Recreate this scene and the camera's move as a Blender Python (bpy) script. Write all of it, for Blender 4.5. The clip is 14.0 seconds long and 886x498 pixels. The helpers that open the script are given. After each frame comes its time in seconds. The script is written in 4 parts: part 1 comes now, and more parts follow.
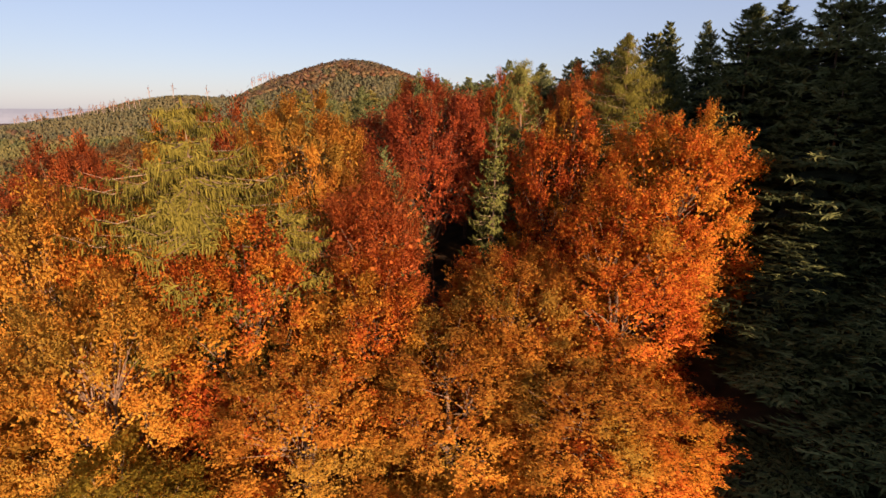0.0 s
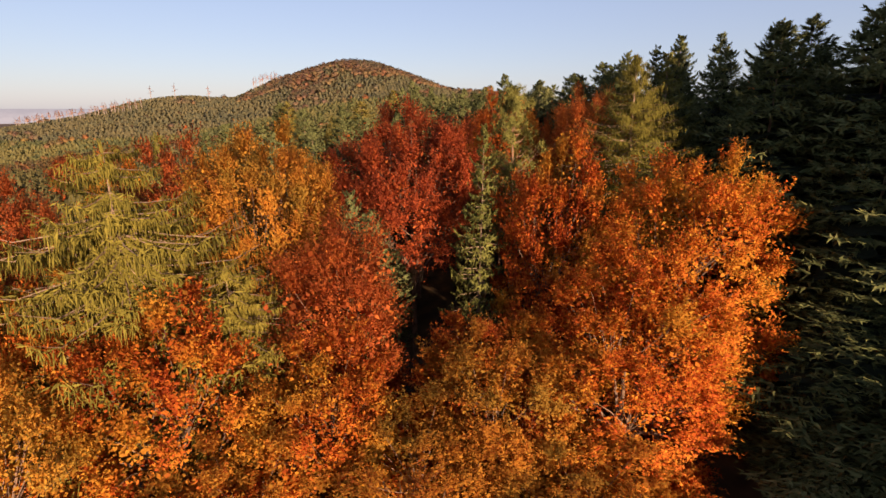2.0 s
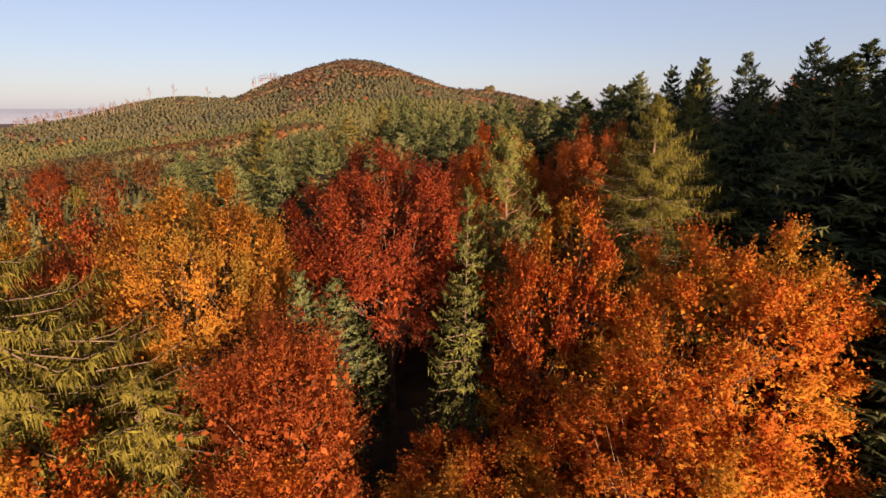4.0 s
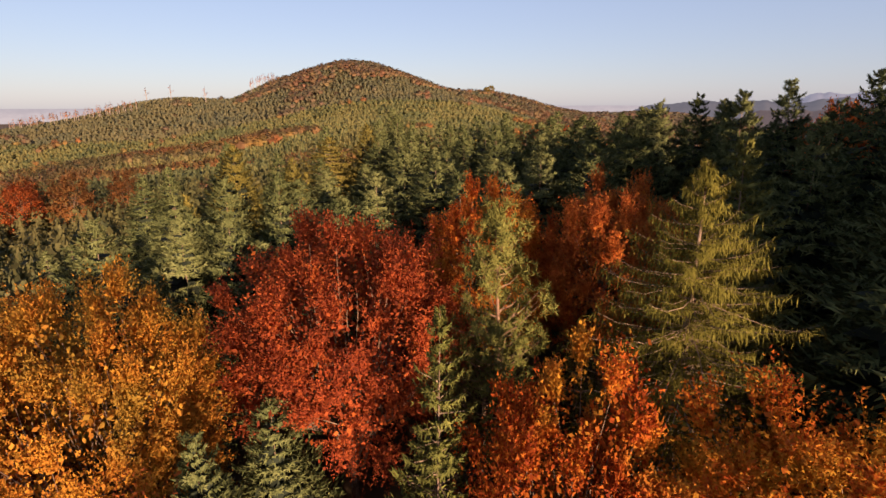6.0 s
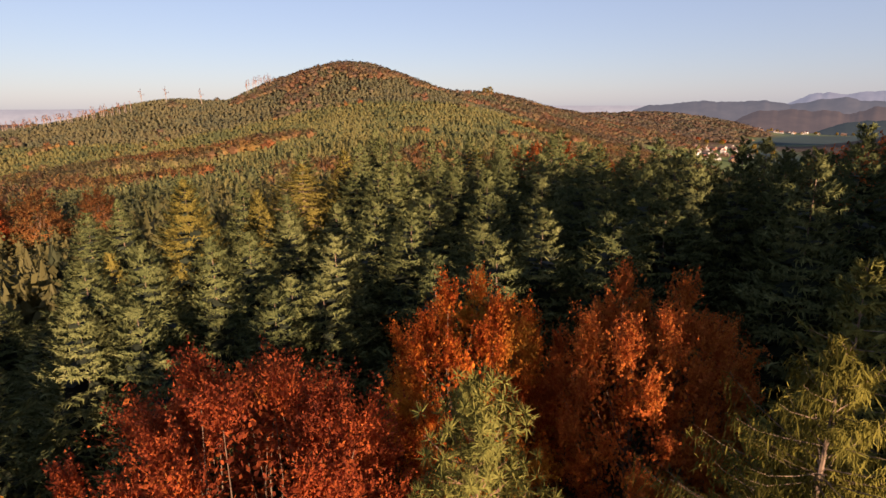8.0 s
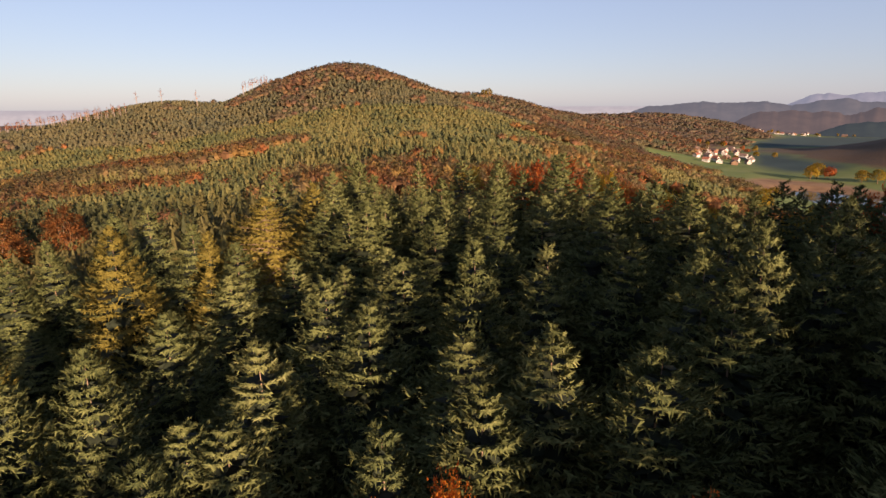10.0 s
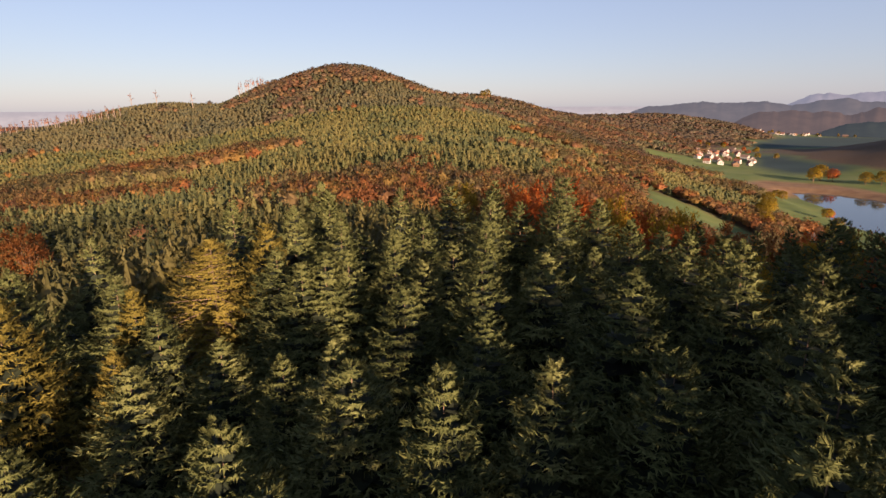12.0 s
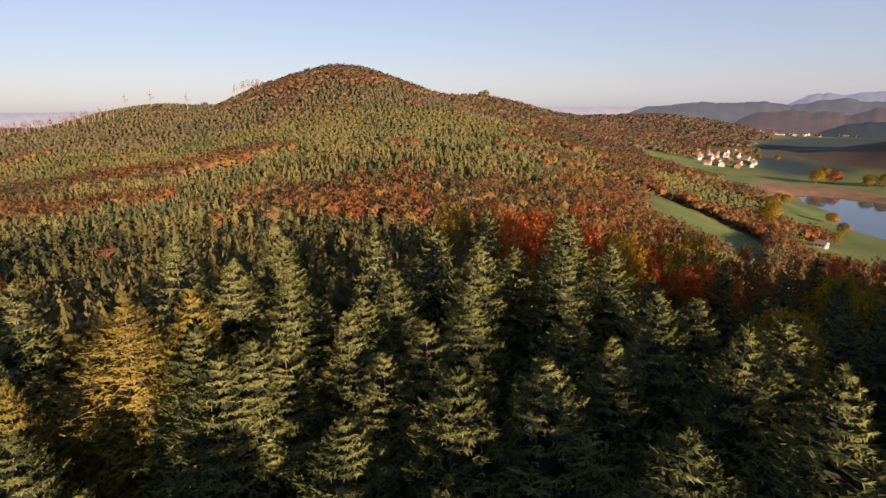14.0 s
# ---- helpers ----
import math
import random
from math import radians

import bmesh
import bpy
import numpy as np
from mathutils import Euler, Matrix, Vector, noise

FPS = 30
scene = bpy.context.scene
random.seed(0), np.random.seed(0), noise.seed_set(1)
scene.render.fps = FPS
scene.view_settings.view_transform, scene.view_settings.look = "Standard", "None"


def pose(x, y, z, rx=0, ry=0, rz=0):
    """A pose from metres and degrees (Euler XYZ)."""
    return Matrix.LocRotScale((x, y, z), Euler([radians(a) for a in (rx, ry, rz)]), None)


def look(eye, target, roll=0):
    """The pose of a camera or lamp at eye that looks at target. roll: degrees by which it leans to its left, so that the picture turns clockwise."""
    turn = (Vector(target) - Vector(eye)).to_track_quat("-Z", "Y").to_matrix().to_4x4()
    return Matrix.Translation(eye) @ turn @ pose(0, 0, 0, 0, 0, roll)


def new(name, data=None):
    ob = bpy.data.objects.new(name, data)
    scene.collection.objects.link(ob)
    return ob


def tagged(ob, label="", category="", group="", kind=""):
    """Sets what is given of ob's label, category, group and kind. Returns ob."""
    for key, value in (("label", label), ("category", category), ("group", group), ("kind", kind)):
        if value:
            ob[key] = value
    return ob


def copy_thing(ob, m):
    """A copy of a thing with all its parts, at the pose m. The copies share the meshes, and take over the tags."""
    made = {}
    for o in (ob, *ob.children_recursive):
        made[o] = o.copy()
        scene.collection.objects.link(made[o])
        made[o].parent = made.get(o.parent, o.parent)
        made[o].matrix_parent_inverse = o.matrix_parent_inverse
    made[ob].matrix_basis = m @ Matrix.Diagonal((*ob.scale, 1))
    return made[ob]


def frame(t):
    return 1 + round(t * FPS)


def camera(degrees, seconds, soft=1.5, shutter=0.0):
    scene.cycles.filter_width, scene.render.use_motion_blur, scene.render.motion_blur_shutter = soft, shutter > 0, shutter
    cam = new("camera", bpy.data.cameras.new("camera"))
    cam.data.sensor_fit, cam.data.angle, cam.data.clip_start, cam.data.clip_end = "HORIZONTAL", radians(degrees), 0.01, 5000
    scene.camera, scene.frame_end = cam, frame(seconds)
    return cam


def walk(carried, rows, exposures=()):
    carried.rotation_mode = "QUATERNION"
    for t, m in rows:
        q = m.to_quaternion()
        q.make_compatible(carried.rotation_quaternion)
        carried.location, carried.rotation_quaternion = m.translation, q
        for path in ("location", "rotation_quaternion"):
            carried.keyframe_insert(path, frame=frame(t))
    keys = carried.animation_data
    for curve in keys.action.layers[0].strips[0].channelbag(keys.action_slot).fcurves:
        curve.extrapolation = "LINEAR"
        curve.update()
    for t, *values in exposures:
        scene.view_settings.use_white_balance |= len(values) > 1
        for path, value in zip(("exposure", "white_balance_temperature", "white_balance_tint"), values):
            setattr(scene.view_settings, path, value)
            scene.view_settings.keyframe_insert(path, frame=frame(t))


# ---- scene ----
cam = camera(78.0, 14.0, soft=1.5)
# seconds, place in metres, then yaw, pitch and roll in degrees
PATH = [
    (0.0, 0.001, 0.000, 24.001, -0.000, -14.089, -0.000),
    (0.5, 0.456, 1.628, 24.577, 0.045, -14.120, 0.010),
    (1.0, 0.918, 3.319, 25.228, 0.166, -14.163, -0.044),
    (1.5, 1.383, 5.133, 25.929, 0.277, -14.204, -0.121),
    (2.0, 1.819, 7.088, 26.634, 0.374, -14.248, -0.186),
    (4.5, 3.677, 18.219, 30.577, 0.578, -14.393, -0.299),
    (5.0, 4.036, 20.730, 31.359, 0.583, -14.413, -0.305),
    (5.5, 4.417, 23.396, 32.129, 0.592, -14.436, -0.319),
    (6.0, 4.754, 26.164, 32.927, 0.560, -14.441, -0.332),
    (6.5, 5.139, 29.013, 33.744, 0.562, -14.445, -0.344),
    (7.0, 5.533, 31.856, 34.607, 0.542, -14.438, -0.365),
    (7.5, 5.953, 34.819, 35.462, 0.500, -14.444, -0.340),
    (8.0, 6.362, 37.860, 36.270, 0.452, -14.467, -0.377),
    (8.5, 6.752, 41.027, 37.073, 0.435, -14.482, -0.415),
    (9.0, 7.122, 44.231, 37.836, 0.401, -14.438, -0.392),
    (11.5, 9.460, 60.101, 40.938, 0.352, -14.412, -0.457),
    (12.0, 9.932, 63.278, 41.529, 0.344, -14.405, -0.507),
    (12.5, 10.436, 66.467, 42.136, 0.321, -14.403, -0.538),
    (13.0, 10.958, 69.728, 42.780, 0.298, -14.399, -0.564),
    (13.5, 11.486, 73.007, 43.446, 0.275, -14.398, -0.556),
    (14.0, 11.993, 76.298, 44.125, 0.243, -14.421, -0.558),
]
walk(cam, [(t, pose(x, y, z, 90 + pitch, 0, yaw) @ pose(0, 0, 0, 0, 0, roll)) for t, x, y, z, yaw, pitch, roll in PATH], exposures=[(0.0, 1.6, 6600, 29.0)])


# ---- sun, sky, exposure ----
SUN_AZ, SUN_EL = 153.0, 12.8          # degrees: compass from +y towards +x, and height
to_sun = Vector((math.sin(radians(SUN_AZ)) * math.cos(radians(SUN_EL)), math.cos(radians(SUN_AZ)) * math.cos(radians(SUN_EL)), math.sin(radians(SUN_EL))))
world = bpy.data.worlds.new("sky")
scene.world = world
world.use_nodes = True
wn = world.node_tree.nodes
sky = wn.new("ShaderNodeTexSky")
sky.sky_type = "NISHITA"
sky.sun_disc = False
sky.sun_elevation, sky.sun_rotation = radians(SUN_EL), radians(SUN_AZ)
sky.air_density, sky.dust_density, sky.ozone_density = 1.0, 0.5, 2.0
wn["Background"].inputs["Strength"].default_value = 0.049
pale = wn.new("ShaderNodeMix")
pale.data_type = "RGBA"
pale.inputs[0].default_value = 0.5
pale.inputs[7].default_value = (2.9, 3.7, 4.8, 1)
world.node_tree.links.new(sky.outputs["Color"], pale.inputs[6])
world.node_tree.links.new(pale.outputs[2], wn["Background"].inputs["Color"])
lamp = bpy.data.lights.new("sun", "SUN")
lamp.energy, lamp.angle, lamp.color = 5.4, radians(0.6), (1.0, 0.76, 0.48)
sun = new("sun", lamp)
sun.matrix_world = look(to_sun * 300, (0, 0, 0))


# ---- materials ----
def surface(name, rough=0.8):
    m = bpy.data.materials.new(name)
    m.use_nodes = True
    nt = m.node_tree
    b = nt.nodes["Principled BSDF"]
    b.inputs["Roughness"].default_value = rough
    b.inputs["Specular IOR Level"].default_value = 0.25
    return m, nt, b


def ramp(nt, source, stops):
    r = nt.nodes.new("ShaderNodeValToRGB")
    e = r.color_ramp.elements
    while len(e) < len(stops):
        e.new(0.5)
    for el, (p, c) in zip(e, stops):
        el.position, el.color = p, (*c, 1)
    nt.links.new(source, r.inputs[0])
    return r.outputs[0]


def mixed(nt, kind, a, b, f):
    n = nt.nodes.new("ShaderNodeMix")
    n.data_type, n.blend_type = "RGBA", kind
    if isinstance(f, float):
        n.inputs[0].default_value = f
    else:
        nt.links.new(f, n.inputs[0])
    for k, v in ((6, a), (7, b)):
        if isinstance(v, tuple):
            n.inputs[k].default_value = (*v, 1)
        else:
            nt.links.new(v, n.inputs[k])
    return n.outputs[2]


def world_noise(nt, scale, detail=3.0):
    g = nt.nodes.new("ShaderNodeNewGeometry")
    n = nt.nodes.new("ShaderNodeTexNoise")
    n.inputs["Scale"].default_value, n.inputs["Detail"].default_value = scale, detail
    nt.links.new(g.outputs["Position"], n.inputs["Vector"])
    return n.outputs["Fac"]


def through_leaves(nt, b, colour, share):
    """Adds the light that a thin leaf lets through."""
    t = nt.nodes.new("ShaderNodeBsdfTranslucent")
    nt.links.new(colour, t.inputs["Color"])
    x = nt.nodes.new("ShaderNodeMixShader")
    x.inputs[0].default_value = share
    nt.links.new(b.outputs[0], x.inputs[1])
    nt.links.new(t.outputs[0], x.inputs[2])
    nt.links.new(x.outputs[0], nt.nodes["Material Output"].inputs["Surface"])


def leaves(name, stops, patch=None, amount=0.5, share=0.48, mottle=0.4):
    """Leaf colours vary from leaf to leaf, from bough to bough and from tree to tree."""
    m, nt, b = surface(name, 0.8)
    b.inputs["Specular IOR Level"].default_value = 0.12
    g = nt.nodes.new("ShaderNodeNewGeometry")
    o = nt.nodes.new("ShaderNodeObjectInfo")
    add = nt.nodes.new("ShaderNodeMath")
    add.operation = "MULTIPLY_ADD"
    nt.links.new(o.outputs["Random"], add.inputs[0])
    add.inputs[1].default_value = 0.22
    big = nt.nodes.new("ShaderNodeMath")
    big.operation = "MULTIPLY_ADD"
    nt.links.new(world_noise(nt, 0.45, 2.0), big.inputs[0])
    big.inputs[1].default_value = 0.6
    nt.links.new(big.outputs[0], add.inputs[2])
    leaf = nt.nodes.new("ShaderNodeMath")
    leaf.operation = "MULTIPLY"
    nt.links.new(g.outputs["Random Per Island"], leaf.inputs[0])
    leaf.inputs[1].default_value = mottle
    nt.links.new(leaf.outputs[0], big.inputs[2])
    c = ramp(nt, add.outputs[0], stops)
    if patch:
        k = ramp(nt, world_noise(nt, 0.23, 2.0), [(0.50, (0, 0, 0)), (0.64, (amount,) * 3)])
        c = mixed(nt, "MIX", c, patch, k)
    nt.links.new(c, b.inputs["Base Color"])
    through_leaves(nt, b, c, share)
    return m


LEAF_ORANGE = leaves("beech_leaves_orange", [(0.25, (0.190, 0.028, 0.008)), (0.5, (0.428, 0.084, 0.013)), (0.72, (0.589, 0.185, 0.020)), (0.95, (0.589, 0.302, 0.032))], (0.518, 0.272, 0.028), 0.75)
LEAF_GOLD = leaves("beech_leaves_gold", [(0.25, (0.262, 0.068, 0.013)), (0.5, (0.460, 0.182, 0.023)), (0.75, (0.550, 0.260, 0.031)), (0.95, (0.494, 0.308, 0.048))], (0.303, 0.200, 0.031), 0.7)
LEAF_RED = leaves("beech_leaves_red", [(0.25, (0.125, 0.027, 0.014)), (0.5, (0.313, 0.062, 0.021)), (0.75, (0.463, 0.103, 0.024)), (0.95, (0.589, 0.192, 0.027))])
LEAF_RUST = leaves("beech_leaves_rust", [(0.25, (0.179, 0.040, 0.015)), (0.5, (0.376, 0.088, 0.022)), (0.75, (0.511, 0.134, 0.026)), (0.95, (0.620, 0.205, 0.032))])
LEAF_OLIVE = leaves("bush_leaves_olive", [(0.25, (0.10, 0.07, 0.012)), (0.5, (0.24, 0.17, 0.02)), (0.75, (0.36, 0.25, 0.025)), (0.95, (0.42, 0.20, 0.02))])
LEAF_SLOPE = leaves("slope_leaves", [(0.25, (0.11, 0.036, 0.013)), (0.5, (0.21, 0.078, 0.024)), (0.75, (0.27, 0.115, 0.033)), (0.95, (0.29, 0.16, 0.046))])
NEEDLE_SPRUCE = leaves("spruce_needles", [(0.2, (0.023, 0.032, 0.013)), (0.45, (0.056, 0.068, 0.023)), (0.7, (0.117, 0.126, 0.043)), (0.95, (0.176, 0.175, 0.070))], share=0.12, mottle=0.36)
NEEDLE_GOLD = leaves("spruce_needles_golden", [(0.2, (0.051, 0.046, 0.011)), (0.5, (0.117, 0.097, 0.019)), (0.75, (0.157, 0.126, 0.026)), (0.95, (0.188, 0.148, 0.034))], share=0.12, mottle=0.35)
NEEDLE_LARCH = leaves("larch_needles", [(0.2, (0.040, 0.038, 0.006)), (0.5, (0.087, 0.079, 0.012)), (0.75, (0.131, 0.113, 0.018)), (0.95, (0.165, 0.133, 0.022))], share=0.2)
NEEDLE_LARCH_OLD = leaves("larch_needles_yellow", [(0.2, (0.063, 0.055, 0.010)), (0.5, (0.133, 0.114, 0.018)), (0.75, (0.192, 0.160, 0.025)), (0.95, (0.237, 0.188, 0.032))], share=0.3)
NEEDLE_PINE = leaves("pine_needles", [(0.2, (0.038, 0.042, 0.010)), (0.5, (0.087, 0.091, 0.020)), (0.75, (0.136, 0.129, 0.030)), (0.95, (0.176, 0.159, 0.037))], share=0.12, mottle=0.35)


def bark(name, dark, light):
    m, nt, b = surface(name, 0.9)
    c = ramp(nt, world_noise(nt, 2.5, 4.0), [(0.3, dark), (0.7, light)])
    nt.links.new(c, b.inputs["Base Color"])
    return m


BARK_BEECH = bark("beech_bark", (0.08, 0.05, 0.032), (0.19, 0.12, 0.075))
BARK_SPRUCE = bark("spruce_bark", (0.09, 0.06, 0.04), (0.22, 0.15, 0.10))
# near-black green: the shade between spruce sprays, put into the inner blades' colour
CROWN_SHADE = bark("inner_crown_shade", (0.008, 0.012, 0.006), (0.018, 0.024, 0.011))
BARK_PINE = bark("pine_bark", (0.11, 0.06, 0.035), (0.20, 0.115, 0.07))


def woods(name, share):
    """Far crowns, each tree with its own colour."""
    m, nt, b = surface(name, 0.7)
    a = nt.nodes.new("ShaderNodeAttribute")
    a.attribute_name = "tint"
    g = nt.nodes.new("ShaderNodeNewGeometry")
    v = ramp(nt, g.outputs["Random Per Island"], [(0.0, (0.90, 0.91, 0.92)), (1.0, (1.1, 1.09, 1.07))])
    c = mixed(nt, "MULTIPLY", a.outputs["Color"], v, 1.0)
    nt.links.new(c, b.inputs["Base Color"])
    through_leaves(nt, b, c, share)
    return m


WOODS = woods("far_woods", 0.4)

m, nt, b = surface("ground_cover", 0.95)
floor_c = ramp(nt, world_noise(nt, 0.5, 5.0), [(0.3, (0.030, 0.018, 0.010)), (0.55, (0.065, 0.038, 0.018)), (0.75, (0.10, 0.055, 0.022))])
grass_c = ramp(nt, world_noise(nt, 0.02, 6.0), [(0.3, (0.046, 0.072, 0.017)), (0.5, (0.072, 0.100, 0.023)), (0.7, (0.105, 0.122, 0.034))])
a = nt.nodes.new("ShaderNodeAttribute")
a.attribute_name = "cover"
sep = nt.nodes.new("ShaderNodeSeparateColor")
nt.links.new(a.outputs["Color"], sep.inputs[0])
c = mixed(nt, "MIX", floor_c, grass_c, sep.outputs["Red"])
reed_c = ramp(nt, world_noise(nt, 0.06, 5.0), [(0.3, (0.10, 0.055, 0.028)), (0.7, (0.18, 0.11, 0.055))])
c = mixed(nt, "MIX", c, reed_c, sep.outputs["Green"])
# dark blue-green of the far field: its shade is mixed into the colour
field_shade_c = ramp(nt, world_noise(nt, 0.008, 4.0), [(0.3, (0.006, 0.021, 0.022)), (0.7, (0.010, 0.032, 0.032))])
c = mixed(nt, "MIX", c, field_shade_c, sep.outputs["Blue"])
nt.links.new(c, b.inputs["Base Color"])
GROUND = m

m, nt, b = surface("lake_water", 0.06)
b.inputs["Base Color"].default_value = (0.02, 0.03, 0.035, 1)
b.inputs["Specular IOR Level"].default_value = 0.5
bump = nt.nodes.new("ShaderNodeBump")
bump.inputs["Strength"].default_value = 0.05
nt.links.new(world_noise(nt, 0.4, 3.0), bump.inputs["Height"])
nt.links.new(bump.outputs[0], b.inputs["Normal"])
WATER = m


def plain(name, dark, light, scale=0.5, rough=0.8):
    m, nt, b = surface(name, rough)
    nt.links.new(ramp(nt, world_noise(nt, scale, 4.0), [(0.3, dark), (0.7, light)]), b.inputs["Base Color"])
    return m


WALL_WHITE = plain("house_plaster", (0.30, 0.28, 0.25), (0.48, 0.45, 0.41), 0.12)
ROOF_RED = plain("roof_tiles_red", (0.14, 0.055, 0.035), (0.24, 0.095, 0.06))
ROOF_BROWN = plain("roof_tiles_brown", (0.10, 0.065, 0.05), (0.18, 0.12, 0.09))
PANE_DARK = plain("window_glass", (0.02, 0.025, 0.03), (0.04, 0.045, 0.05), rough=0.15)
WOOD_DARK = plain("weathered_boards", (0.10, 0.06, 0.035), (0.2, 0.12, 0.07))


# ---- the lie of the land ----
# x, y, spread, height of each swell, in metres
SWELLS_NEAR = [
    (0, 60, 90, -12.6), (30, 110, 60, 26.0), (0, 650, 260, 16.5), (0, 350, 200, 34.2), (-100, 60, 120, -2.3),
    (-300, 300, 300, -9.9), (250, 300, 220, -25.5), (-300, 700, 250, -32.8), (-500, 900, 260, -22.9), (0, -60, 120, 26.4),
    (120, 180, 70, -3.6), (0, 100, 400, 35.1), (400, 700, 300, -20.1), (-900, 800, 400, 3.1), (-150, 400, 100, -18.0),
    (60, 40, 50, 10.3), (300, 900, 130, 0.0), (250, 500, 120, -7.8), (120, 650, 130, 4.3), (-277, 560, 120, 14.0),
    # last two swells: unseen ground raised under the trees added for shade
    (0, 180, 60, 4.5), (-20, 500, 120, 8.7), (-120, 860, 150, 6.8), (100, 56, 32, 26.0), (80, -15, 32, 24.0),
]
SWELLS_HILL = [
    (-170, 1210, 230, 24.3), (-350, 1230, 160, 18.8), (-600, 1200, 220, 56.1), (60, 1330, 220, 2.9), (-60, 950, 260, 61.9),
    (250, 1450, 220, 37.1), (500, 1850, 300, 20.4), (560, 2300, 330, 41.9), (450, 1150, 250, -16.1), (-170, 1210, 700, 29.0),
    (-170, 1210, 110, 48.8), (-300, 1215, 80, 8.7), (-430, 1190, 80, -32.9), (-560, 1190, 100, 16.4), (107, 1370, 110, 21.3),
    (-170, 1600, 250, 41.0), (1200, 1700, 600, -5.3), (400, 1650, 150, 14.7), (920, 2220, 220, 52.3), (-40, 1240, 70, -9.8),
    # last swell: a hill added mostly out of view to shade the valley field
    (-385, 1195, 50, 23.0), (-700, 1170, 100, -3.2), (1250, 950, 260, 185.0),
]
VALLEY, LAKE = -76.0, -78.0


def lake_edge(x, y):
    """Under 1 inside the lake."""
    u, v = (x - 490.0 - 0.05 * (y - 640)) / 74.0, (y - 640.0) / 190.0
    a = np.arctan2(v, u)
    return (np.abs(u) ** 3 + np.abs(v) ** 3) ** (1 / 3) * (1 + 0.05 * np.sin(3 * a + 1) + 0.03 * np.sin(7 * a))


def land(x, y):
    x, y = np.asarray(x, float), np.asarray(y, float)
    h = -46.5 - 35.6 / (1 + np.exp(-(x - 0.25 * y) / 140.0))
    for a, b, s, k in SWELLS_NEAR + SWELLS_HILL:
        h = h + k * np.exp(-((x - a) ** 2 + (y - b) ** 2) / (2 * s * s))
    h = h + 1.2 * np.sin(x / 31.0 + 0.4) * np.sin(y / 27.0)
    t = np.logaddexp(0, (h - VALLEY) / 4.0) * 4.0 + VALLEY
    d = lake_edge(x, y)
    return t - 6.0 * np.clip((1.06 - d) / 0.1, 0, 1)


def grassy(x, y):
    """1 on the valley's meadows, 0 under the woods."""
    h = land(x, y)
    wob = 9 * np.sin(x / 45.0) + 7 * np.sin(y / 38.0 + 1) + 4 * np.sin((x + y) / 17.0)
    line = 190 + (y - 410) * 0.29
    way = (x - 12) / np.maximum(y - 76, 60.0)
    rim = 589 - 471 * (way - 0.375) + 0.5 * wob
    strip = np.clip((way - 0.362) * 60, 0, 1) * np.clip((0.61 - way) * 60, 0, 1) * np.clip((rim - y) / 15, 0, 1) * np.clip((y - rim + 215) / 20, 0, 1)
    flat = np.clip((-59.0 - h + wob * 0.2) / 3.0, 0, 1) * np.clip((x - 180) / 40.0, 0, 1)
    belt = np.clip((34 + wob - np.abs(x - line - 66)) / 6, 0, 1) * np.clip((y - 500) / 20, 0, 1) * np.clip((980 - y) / 30, 0, 1)
    slope = np.clip((way - 0.355) * 80, 0, 1) * np.clip((0.52 - way) * 80, 0, 1) * np.clip((1245 + wob - y) / 20, 0, 1) * np.clip((y - 1015 - wob) / 20, 0, 1)
    bank = np.clip((way - 0.655) * 50, 0, 1) * np.clip((0.98 - way) * 20, 0, 1) * np.clip((515 - y) / 12, 0, 1) * np.clip((y - 385 - wob) / 15, 0, 1)
    return np.maximum.reduce([strip, flat * (1 - belt), slope, bank])


def mesh_of(name, verts, faces, mats=(), smooth=False):
    me = bpy.data.meshes.new(name)
    me.from_pydata([tuple(v) for v in verts], [], [tuple(f) for f in faces])
    for mt in mats:
        me.materials.append(mt)
    if smooth:
        me.polygons.foreach_set("use_smooth", [True] * len(me.polygons))
    return me


def leaf_mesh(name, groups, mat, tint=None, facing=None):
    """A mesh of loose leaves: arrays (n, corners, 3), one array or several. facing: the way that the foliage at a place looks."""
    groups = groups if isinstance(groups, (list, tuple)) else [groups]
    normals = []
    if facing is not None:
        turned = []
        for g in groups:
            way = facing(g.mean(1))
            back = (np.cross(g[:, 1] - g[:, 0], g[:, 2] - g[:, 0]) * way).sum(1) < 0
            turned.append(np.where(back[:, None, None], g[:, ::-1], g))
            normals.append(np.repeat(way, g.shape[1], axis=0))
        groups = turned
    me = bpy.data.meshes.new(name)
    co = np.concatenate([g.reshape(-1, 3) for g in groups]).astype(np.float32)
    size = np.concatenate([np.full(len(g), g.shape[1], np.int32) for g in groups])
    me.vertices.add(len(co))
    me.vertices.foreach_set("co", co.ravel())
    me.loops.add(len(co))
    me.loops.foreach_set("vertex_index", np.arange(len(co), dtype=np.int32))
    me.polygons.add(len(size))
    me.polygons.foreach_set("loop_start", np.concatenate([[0], np.cumsum(size)[:-1]]).astype(np.int32))
    me.update(calc_edges=True)
    if tint is not None:
        at = me.attributes.new("tint", "FLOAT_COLOR", "POINT")
        at.data.foreach_set("color", np.repeat(np.c_[tint, np.ones(len(tint))], size, axis=0).astype(np.float32).ravel())
    for mt in mat if isinstance(mat, list) else [mat]:
        me.materials.append(mt)
    if isinstance(mat, list):
        me.polygons.foreach_set("material_index", np.concatenate([np.full(len(g), k, np.int32) for k, g in enumerate(groups)]))
    if normals:
        me.normals_split_custom_set_from_vertices(np.concatenate(normals).astype(np.float32).tolist())
    return me


